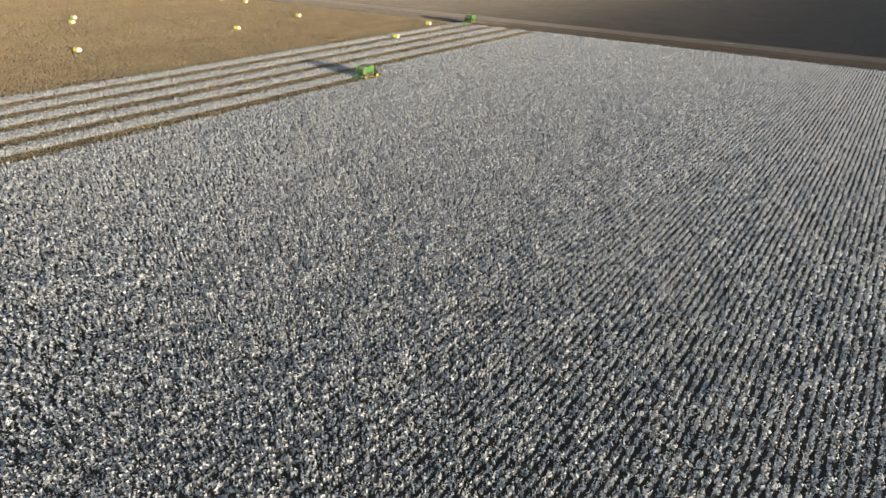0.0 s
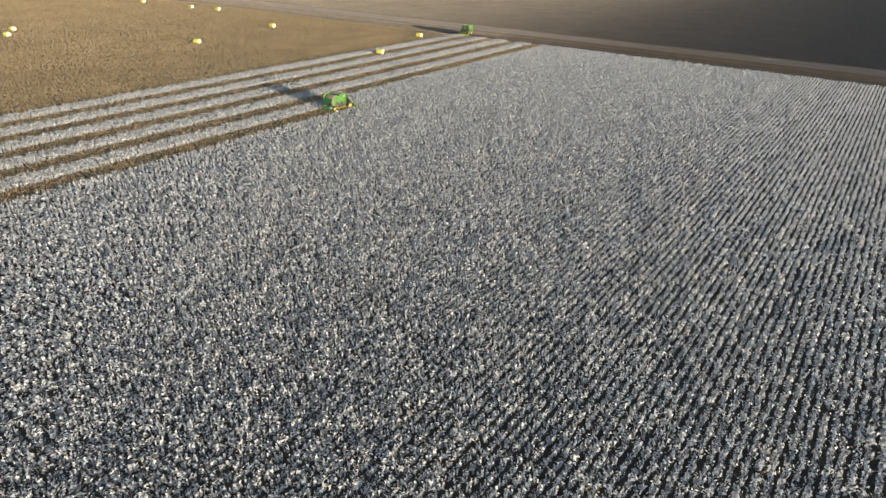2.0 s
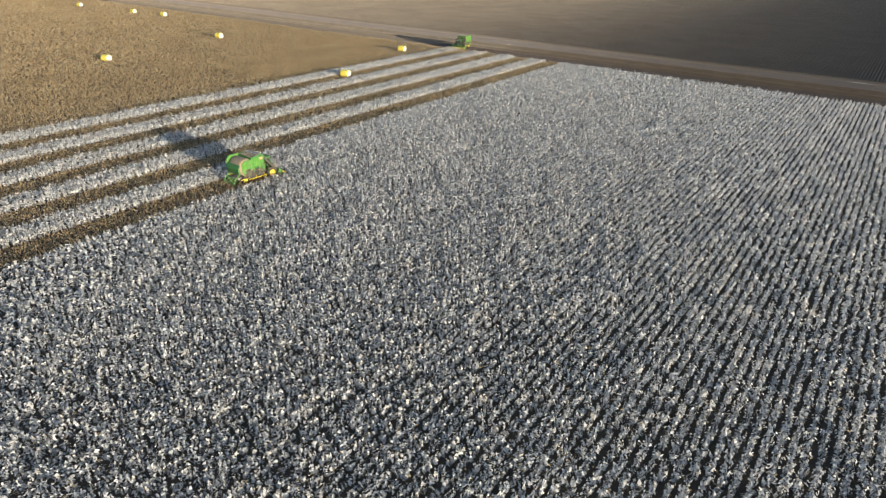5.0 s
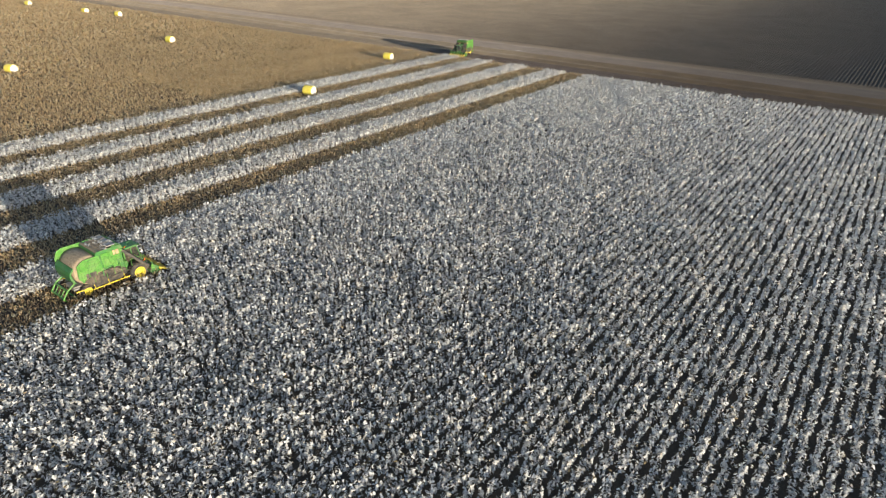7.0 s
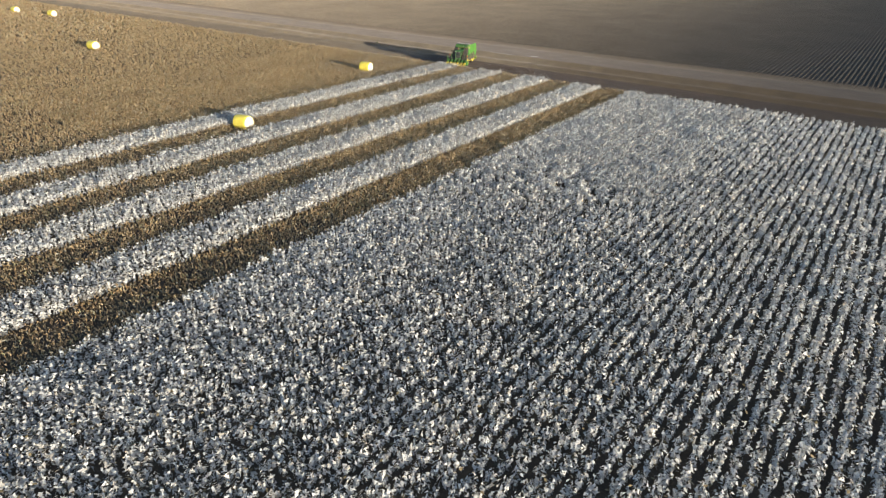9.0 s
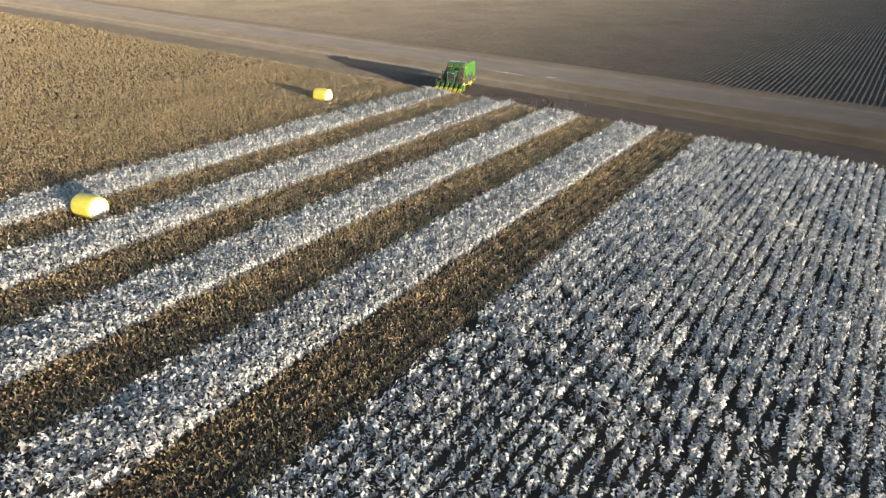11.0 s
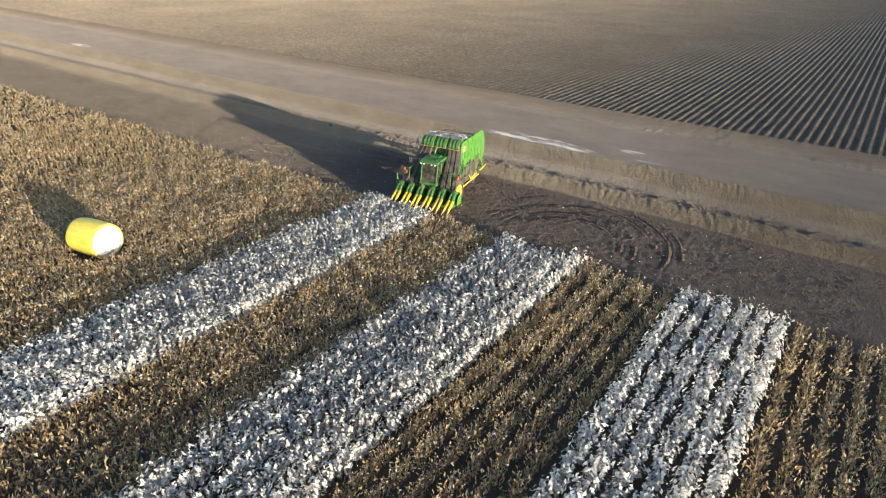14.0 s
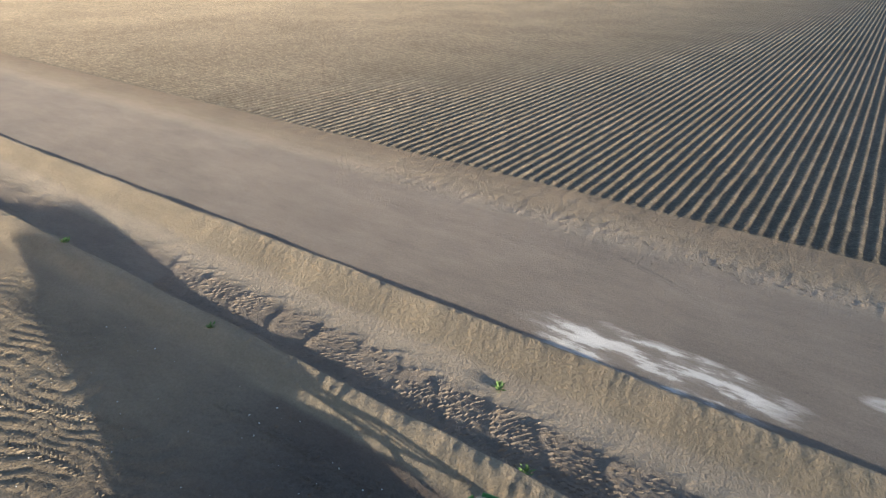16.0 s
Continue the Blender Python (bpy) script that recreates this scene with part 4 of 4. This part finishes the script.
# ======== cotton pickers ========


def wheel(parent, x, y, r, w, side):
    ax = pose(x, y, r, 0, 90, 0)
    tyre = turned([(r * 0.55, -w / 2), (r * 0.9, -w / 2), (r * 0.98, -w * 0.38), (r, -w * 0.2), (r, w * 0.2), (r * 0.98, w * 0.38), (r * 0.9, w / 2), (r * 0.55, w / 2)], ax, 36)
    lugs = []
    for i in range(22):
        a = 2 * math.pi * i / 22
        for s in (-1, 1):
            lugs.append(box(-0.035 * r, 0.035 * r, -w * 0.24, w * 0.24, -0.03, 0.05, 0.0,
                            pose(x, y, r) @ Matrix.Rotation(a + s * 0.06, 4, "X") @ pose(s * w * 0.24, 0, r, 0, 0, 90 + s * 28)))
    t = part("tyre", join(tyre, *lugs), RUBBER, parent, "dusty black lugged tyre")
    o = side * (w / 2 + 0.01)
    part("rim", turned([(r * 0.56, o * 0.55), (r * 0.58, o * 1.03), (r * 0.52, o * 1.05), (r * 0.46, o * 0.97), (r * 0.22, o * 1.0), (r * 0.18, o * 1.12), (r * 0.02, o * 1.13)], ax, 28), YELLOW, t, "yellow steel rim", True)
    return t


def snout(x, y, parent, splay):
    """A long pointed gathering snout, low at the tip."""
    bm = bmesh.new()
    a, b = Vector((x, y, 0.84)), Vector((x + splay, y + 1.2, 0.18))
    d = b - a
    m = Matrix.Translation((a + b) / 2) @ d.to_track_quat("Z", "Y").to_matrix().to_4x4()
    bmesh.ops.create_cone(bm, cap_ends=True, segments=12, radius1=0.165, radius2=0.045, depth=d.length, matrix=m)
    bmesh.ops.create_icosphere(bm, subdivisions=2, radius=0.055, matrix=Matrix.Translation(b))
    return part("snout", bm, WORN_YELLOW, parent, "worn yellow pointed snout", True)


def cotton_picker(name):
    e = new(name)
    # chassis and engine deck
    part("chassis", join(box(-0.9, 0.9, -4.0, 2.6, 0.95, 1.35), box(-1.7, 1.7, 1.2, 2.0, 0.8, 1.15), box(-1.45, 1.45, -3.25, -2.85, 0.6, 0.9)), STEEL, e, "dusty grey steel frame")
    part("engine_housing", join(box(-1.7, 1.7, -1.6, 1.0, 1.35, 2.6, 0.08), box(-1.3, 1.3, 0.95, 1.5, 1.4, 2.3, 0.06)), SHADED_GREEN, e)
    part("walkway", join(box(-2.0, -1.2, -0.6, 2.6, 1.55, 1.62, 0.01), box(1.2, 2.0, -0.6, 2.6, 1.55, 1.62, 0.01), box(-1.5, 1.5, 1.7, 3.0, 1.60, 1.68, 0.01)), BLACK, e, "black steel walkway")
    # module chamber at the rear
    drum = turned([(1.05, -1.75), (1.42, -1.7), (1.48, -1.2), (1.48, 1.2), (1.42, 1.7), (1.05, 1.75)], pose(0, -2.45, 2.95, 0, 90, 0), 28)
    part("module_chamber", drum, DUSTY, e, "dust-covered round module chamber", True)
    part("rear_gate", join(slab([(-3.75, 2.0), (-4.1, 2.1), (-4.3, 2.9), (-4.2, 3.3), (-3.85, 3.7), (-3.75, 3.6), (-4.0, 3.25), (-4.12, 3.1), (-3.9, 2.2)], -1.7, 1.7, 0.02)), SHADED_GREEN, e, "rear gate in shaded green")
    for sx in (-1, 1):
        # side panels in two leaves with a dark joint
        x0, x1 = sx * 1.86, sx * 1.94
        low, tail = (0.75, 0.5) if sx > 0 else (0.38, 0.0)       # the panel on the left side stands higher and reaches further back
        rear = part("side_panel", slab([(-3.75 + tail, 1.9), (-4.1 + tail, 2.5), (-4.05 + tail, 3.8), (-3.75 + tail, 4.8 - low), (-3.3 + tail, 5.05 - low), (-1.35, 5.0 - low), (-1.30, 3.9), (-1.22, 2.5), (-2.2, 2.5), (-2.9, 2.2)], x0, x1), GREEN, e, "bright green sheet metal side panel")
        part("panel_rib", join(*[box(min(x1, x1 + sx * 0.05), max(x1, x1 + sx * 0.05), -3.3 + k * 0.7, -3.23 + k * 0.7, 2.3, 3.8 + 0.3 * min(k, 1), 0.015) for k in range(3)]), GREEN, rear)
        part("panel_vent", box(min(x1, x1 + sx * 0.012), max(x1, x1 + sx * 0.012), -2.9, -1.9, 2.25, 2.75, 0.005), BLACK, rear, "dark ventilation grille")
        fr = part("side_panel", slab([(-1.10, 2.75), (-1.18, 3.9), (-1.22, 5.02 - low), (0.7, 4.98 - low), (0.98, 4.85 - low), (1.02, 3.9), (0.72, 3.75), (0.74, 3.2), (0.30, 3.1), (0.32, 2.45), (-0.15, 2.4), (-0.2, 2.75)], x0, x1), GREEN, e, "bright green sheet metal side panel")
        part("panel_rib", join(box(min(x1, x1 + sx * 0.05), max(x1, x1 + sx * 0.05), -0.45, -0.38, 2.9, 4.4, 0.015), box(min(x1, x1 + sx * 0.05), max(x1, x1 + sx * 0.05), 0.25, 0.32, 3.2, 4.4, 0.015),
                               box(min(x1, x1 + sx * 0.04), max(x1, x1 + sx * 0.04), -1.0, 0.3, 3.55, 3.62, 0.015)), GREEN, fr)
        part("panel_emblem", box(min(x1, x1 + sx * 0.01), max(x1, x1 + sx * 0.01), 0.05, 0.62, 3.75, 4.25, 0.003), EMBLEM, fr, "faded pinkish emblem patch")
        # raised darker strips paint in the shade of a pressed frame
        part("panel_recess", join(box(min(x1, x1 + sx * 0.02), max(x1, x1 + sx * 0.02), -2.6, -1.7, 3.3, 3.36, 0.005), box(min(x1, x1 + sx * 0.02), max(x1, x1 + sx * 0.02), -2.6, -2.54, 3.3, 4.1, 0.005), box(min(x1, x1 + sx * 0.02), max(x1, x1 + sx * 0.02), -2.6, -1.7, 4.04, 4.1, 0.005)), SHADED_GREEN, rear, "darker strip for the shade of a pressed frame")
        for y, z0, z1 in ((-3.3, 1.9, 3.8), (-1.3, 1.9, 4.6), (0.4, 2.4, 4.6)):
            part("panel_support", box(min(sx * 1.6, sx * 1.92), max(sx * 1.6, sx * 1.92), y, y + 0.1, z0, z1, 0.01), SHADED_GREEN, e)
        for y, z1 in ((1.0, 3.7), (0.5, 3.0), (-0.2, 2.5), (-1.0, 2.1), (-2.2, 2.1)):
            part("side_post", rod([(sx * 1.96, y, 1.6), (sx * 1.96, y, z1)], 0.028, 6), GREEN, e)
        part("side_hose", join(*[rod([(sx * (1.72 + 0.05 * k), 1.1, 1.7), (sx * (1.8 + 0.04 * k), 0.5 - 0.3 * k, 2.2 + 0.15 * k), (sx * 1.78, -0.6 - 0.4 * k, 2.3), (sx * 1.72, -1.8, 1.8 + 0.1 * k)], 0.035, 6) for k in range(3)]), BLACK, e, "black hydraulic hoses")
        # hand rail along the side
        xr = sx * 2.12
        part("side_rail", join(rod([(xr, -2.6, 0.98), (xr, 2.3, 0.92)], 0.05), rod([(xr, -2.8, 1.25), (xr, -4.2, 1.34)], 0.045), *[rod([(sx * 1.9, y, 1.35), (xr, y, 0.95)], 0.03) for y in (-2.4, -1, 0.6)]), YELLOW, e, "long yellow side rail")
        part("underguard", slab([(-3.2, 1.95), (-2.2, 1.0), (0.3, 0.95), (1.0, 1.3), (1.05, 1.75), (0.0, 2.3), (-1.3, 2.4), (-2.6, 2.2)], sx * 1.84, sx * 1.88, 0.01), RUBBER, e, "dusty dark lower guard")
        wheel(e, sx * 1.95, 2.1, 1.0, 0.80, sx)
        wheel(e, sx * 1.2, -2.9, 0.68, 0.6, sx)
        # air ducts from the row units up to the basket
        for k in range(3):
            xa, xb = sx * (1.25 + 0.55 * k), sx * (1.0 + 0.33 * k)
            a, b = Vector((xa, 3.1, 1.35)), Vector((xb, 0.80, 4.12))
            d = b - a
            m = Matrix.Translation((a + b) / 2) @ d.to_track_quat("Z", "X").to_matrix().to_4x4()
            part("air_duct", box(-0.14, 0.14, -0.19, 0.19, -d.length / 2, d.length / 2, 0.03, m), BLACK, e, "black suction duct")
            for h in (-1.2, 0.1, 1.3):
                part("duct_seam", box(-0.152, 0.152, -0.202, 0.202, h - 0.02, h + 0.02, 0.0, m), RUBBER, e)
        # mirrors, marker lamps, rear handler arms
        part("mirror", join(rod([(sx * 0.95, 2.95, 3.5), (sx * 1.75, 3.15, 3.45)], 0.025), box(sx * 1.75 - 0.13, sx * 1.75 + 0.13, 3.12, 3.2, 3.15, 3.6, 0.02)), BLACK, e)
        part("marker_lamp", join(rod([(sx * 1.9, 2.6, 1.6), (sx * 2.55, 2.75, 2.35)], 0.02), box(sx * 2.55 - 0.07, sx * 2.55 + 0.07, 2.7, 2.78, 2.25, 2.5, 0.02)), ORANGE, e, "orange marker lamp on arm")
        part("handler_arm", join(rod([(sx * 1.35, -3.9, 2.0), (sx * 1.4, -4.7, 1.5), (sx * 1.4, -5.25, 0.75), (sx * 1.2, -5.0, 0.4)], 0.09)), GREEN, e, "curved green rear handler arm")
    part("handler_roller", join(*[rod([(-1.4, y, z), (1.4, y, z)], 0.08, 10) for y, z in ((-4.7, 1.5), (-5.2, 0.8), (-4.3, 0.75))], *[rod([(x, -4.65, 1.55), (x, -5.2, 0.8)], 0.04) for x in (-0.7, 0, 0.7)]), GREEN, e, "green rear module handler")
    # basket: three hoods in front, mesh roof with cotton on it
    for k in range(3):
        x0 = -1.80 + k * 1.20
        hood = part("basket_hood", slab([(1.12, 4.02), (1.16, 4.16), (1.02, 4.46), (0.70, 4.66), (0.1, 4.70), (0.1, 4.05)], x0 + 0.05, x0 + 1.15, 0.07), HOOD_GREEN, e, "rounded green basket hood")
        part("hood_rib", join(*[slab([(1.17, 4.06), (1.21, 4.17), (1.06, 4.50), (0.72, 4.71), (0.5, 4.72), (0.95, 4.42), (1.08, 4.14)], x0 + 0.27 + j * 0.31, x0 + 0.32 + j * 0.31, 0.01) for j in range(3)]), SHADED_GREEN, hood)
        part("hood_shoulder", join(box(x0 + 0.16, x0 + 1.08, -0.35, 0.5, 4.66, 4.78, 0.04), rod([(x0 + 0.1, -0.42, 4.80), (x0 + 0.1, 0.55, 4.76), (x0 + 1.10, 0.55, 4.76), (x0 + 1.10, -0.42, 4.80)], 0.03, 6)), STEEL, hood, "dusty grey mesh over the hood")
        part("roof_panel", join(box(x0 + 0.05, x0 + 1.15, -1.5, -0.05, 4.46, 4.56, 0.03), *[box(x0 + 0.05, x0 + 1.15, y, y + 0.06, 4.55, 4.64, 0.01) for y in (-1.4, -0.95, -0.5)]), DUSTY, e, "dusty brown basket roof panel")
    part("basket_wall", join(box(-1.88, 1.88, -1.5, 1.0, 3.95, 4.06, 0.02), box(-1.88, 1.88, -1.6, -1.5, 3.6, 4.5, 0.02), box(-1.88, -1.83, -1.5, 0.9, 2.7, 4.6, 0.01), box(1.83, 1.88, -1.5, 0.9, 2.7, 4.6, 0.01), box(-1.8, 1.8, 0.65, 0.75, 2.7, 4.0, 0.02)), SHADED_GREEN, e)
    part("hood_edge", rod([(-1.86, 1.17, 4.03), (1.86, 1.17, 4.03)], 0.018), WORN_YELLOW, e, "yellow front edge bar")
    lint = bmesh.new()
    g = random.Random(5)
    drifts = [(g.uniform(-1.75, 1.75), g.choice((-1.2, -0.45, -0.35, -0.2, 0.3, 0.5)), g.uniform(0.06, 0.24)) for _ in range(17)]
    for k in range(520):
        dx, dy, spread = drifts[k % len(drifts)]
        x = max(-1.82, min(1.82, dx + g.gauss(0, spread)))
        y = max(-1.4, min(0.55, dy + g.gauss(0, 0.4 * spread)))
        z = (4.57 if y < -0.36 else 4.79) + abs(g.gauss(0, 0.025))
        r = g.uniform(0.025, 0.07)
        bmesh.ops.create_icosphere(lint, subdivisions=1, radius=r, matrix=pose(x, y, z, 0, 0, g.uniform(0, 180)) @ Matrix.Diagonal((g.uniform(0.9, 2.2), g.uniform(0.7, 1.3), 0.5, 1)))
    tagged(part("loose_cotton", lint, LINT, e, "loose white cotton caught on the roof"), kind="stuff")
    part("cross_pipe", join(rod([(-1.1, 1.25, 3.35), (1.1, 1.25, 3.35)], 0.05, 8), rod([(-0.5, 1.25, 3.35), (-0.5, 0.8, 3.9)], 0.04, 6), rod([(0.5, 1.25, 3.35), (0.5, 0.8, 3.9)], 0.04, 6)), STEEL, e, "grey steel cross pipe behind the cab")
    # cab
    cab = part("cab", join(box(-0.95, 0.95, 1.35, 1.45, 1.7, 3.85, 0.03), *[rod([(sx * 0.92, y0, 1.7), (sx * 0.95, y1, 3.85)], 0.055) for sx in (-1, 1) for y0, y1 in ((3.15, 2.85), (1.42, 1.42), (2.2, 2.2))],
                           box(-0.95, 0.95, 1.4, 3.2, 1.66, 1.82, 0.04)), SHADED_GREEN, e)
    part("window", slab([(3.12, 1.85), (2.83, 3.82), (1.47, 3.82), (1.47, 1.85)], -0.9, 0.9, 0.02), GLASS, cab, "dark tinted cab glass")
    part("roof_unit", join(box(-0.55, 0.55, 1.45, 2.1, 4.12, 4.24, 0.05), box(-0.75, -0.45, 2.3, 2.7, 4.11, 4.17, 0.03)), SHADED_GREEN, cab, "air conditioning unit on the cab roof")
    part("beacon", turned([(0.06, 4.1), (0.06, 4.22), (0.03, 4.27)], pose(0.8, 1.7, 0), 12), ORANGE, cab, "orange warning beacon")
    part("roof", slab([(3.25, 3.86), (3.2, 4.0), (2.9, 4.12), (1.4, 4.14), (1.15, 4.02), (1.15, 3.86)], -1.1, 1.1, 0.05), SHADED_GREEN, cab, "dusty green cab roof")
    part("roof_rail", rod([(-1.05, 3.22, 3.9), (1.05, 3.22, 3.9)], 0.035), GREEN, cab)
    for x in (-0.85, -0.45, 0.45, 0.85):
        part("work_lamp", box(x - 0.09, x + 0.09, 3.22, 3.29, 3.77, 3.88, 0.02), WHITE, cab, "white work lamp")
    part("steering_wheel", turned([(0.2, 0.0), (0.22, 0.02), (0.2, 0.04), (0.17, 0.02)], pose(0, 2.7, 2.5, -35, 0, 0), 20), BLACK, cab)
    part("seat", join(box(-0.3, 0.3, 1.7, 2.2, 2.1, 2.3, 0.05), box(-0.28, 0.28, 1.6, 1.75, 2.25, 3.0, 0.05)), BLACK, cab)
    squat = Matrix.Translation((0, 0.15, 1.66)) @ Matrix.Diagonal((0.78, 0.98, 0.75, 1)) @ Matrix.Translation((0, 0, -1.66))
    for o in (cab, *cab.children):
        o.data.transform(squat)
    part("ladder", join(rod([(1.15, 3.2, 0.8), (1.15, 2.4, 2.6)], 0.025), rod([(1.6, 3.2, 0.8), (1.6, 2.4, 2.6)], 0.025), *[rod([(1.15, 3.2 - 0.133 * k, 0.8 + 0.3 * k), (1.6, 3.2 - 0.133 * k, 0.8 + 0.3 * k)], 0.022) for k in range(1, 6)]), GREEN, e, "green access ladder")
    for x in (-1.95, 1.95):
        part("hand_rail", rod([(x, 3.0, 1.65), (x, 2.95, 2.6), (x, 1.6, 2.6), (x, 1.6, 1.65)], 0.025), GREEN, e)
    part("nose_panel", slab([(3.1, 1.5), (3.34, 1.55), (3.36, 1.66), (3.28, 1.76), (3.05, 1.8), (3.0, 1.5)], -0.8, 0.8, 0.04), SHADED_GREEN, e)
    # header with six row units
    # black sheet added for the shade in the gaps between row units
    part("header_shade", box(-2.9, 2.9, 3.0, 3.08, 0.45, 1.3, 0.01), BLACK, e, "black sheet for the shade behind the picking units")
    part("header_beam", join(box(-3.0, 3.0, 2.85, 3.05, 0.85, 1.05, 0.03), box(-3.0, 3.0, 3.10, 3.2, 1.34, 1.42, 0.02)), SHADED_GREEN, e)
    part("end_post", join(rod([(2.98, 3.25, 1.2), (3.02, 3.2, 2.05)], 0.04), slab([(3.0, 1.2), (3.4, 1.2), (3.25, 1.65), (3.1, 1.65)], 2.93, 3.03, 0.01)), GREEN, e)
    part("end_shield", slab([(2.9, 0.45), (3.7, 0.45), (3.75, 0.85), (3.5, 1.25), (3.0, 1.25)], -3.0, -2.95, 0.02), GREEN, e, "green header end shield")
    for k in range(6):
        x = -2.5 + k
        u = part("row_unit", join(slab([(3.1, 0.35), (4.05, 0.30), (4.12, 0.75), (3.95, 1.10), (3.6, 1.38), (3.1, 1.42)], x - 0.23, x - 0.06, 0.04), slab([(3.1, 0.35), (4.05, 0.30), (4.12, 0.75), (3.95, 1.10), (3.6, 1.38), (3.1, 1.42)], x + 0.06, x + 0.23, 0.04),
                                  slab([(3.1, 0.9), (3.75, 0.95), (3.55, 1.45), (3.1, 1.48)], x - 0.1, x + 0.1, 0.02), box(x - 0.21, x + 0.21, 3.2, 3.5, 1.36, 1.50, 0.04)), UNIT_GREEN, e, "green picking unit")
        snout(x - 0.15, 3.95, u, -0.08)
        snout(x + 0.15, 3.95, u, 0.08)
        part("unit_cap", turned([(0.12, 1.5), (0.12, 1.58), (0.05, 1.62)], pose(x, 3.38, 0), 14), BLACK, u)
        part("spindle_door", box(x - 0.09, x + 0.09, 3.72, 3.80, 0.45, 0.98, 0.02), BLACK, u)
        part("hose", rod([(x, 3.2, 1.5), (x + 0.05, 2.95, 1.75), (x + 0.02, 2.7, 1.65)], 0.03), BLACK, u)
    narrow = Matrix.Diagonal((0.92, 1.0, 1.0, 1.0))
    for o in e.children_recursive:
        o.data.transform(narrow)
    return e


first = cotton_picker("cotton_picker")
first.matrix_world = pose(51.0, PICK_Y - 4.6, 0.0, 0, 0, 0)
tagged(first, "green and yellow cotton picker working along the uncut rows", "harvester", "cotton pickers")
second = copy_thing(first, pose(-3.1, 5.53, 0.03, 0, 0, 191))
tagged(second, "green and yellow cotton picker turning on the bare headland", "harvester", "cotton pickers")

# ======== small things on the headland ========


def weed(x, y, size, seed):
    g = np.random.default_rng(seed)
    bm = bmesh.new()
    for _ in range(26):
        v, f = blade(np.array((*g.normal(0, 0.12, 2), 0.05)) * size, 0.55 * size, 0.07 * size, g, 0.8)
        vs = [bm.verts.new(p) for p in v]
        for t in f:
            bm.faces.new([vs[i] for i in t])
    ob = part("weed", bm, WEED)
    ob.location = (x, y, ground_z(x, y - SKEW * x) - 0.02)
    return tagged(ob, "small green weed growing on the dirt bank", "weed", "weeds")


weed(-9.6, 17.6, 0.7, 3)
weed(-5.9, 13.2, 0.6, 4)
weed(-38.0, 12.1, 0.7, 5)
weed(-23.0, 11.9, 0.6, 6)
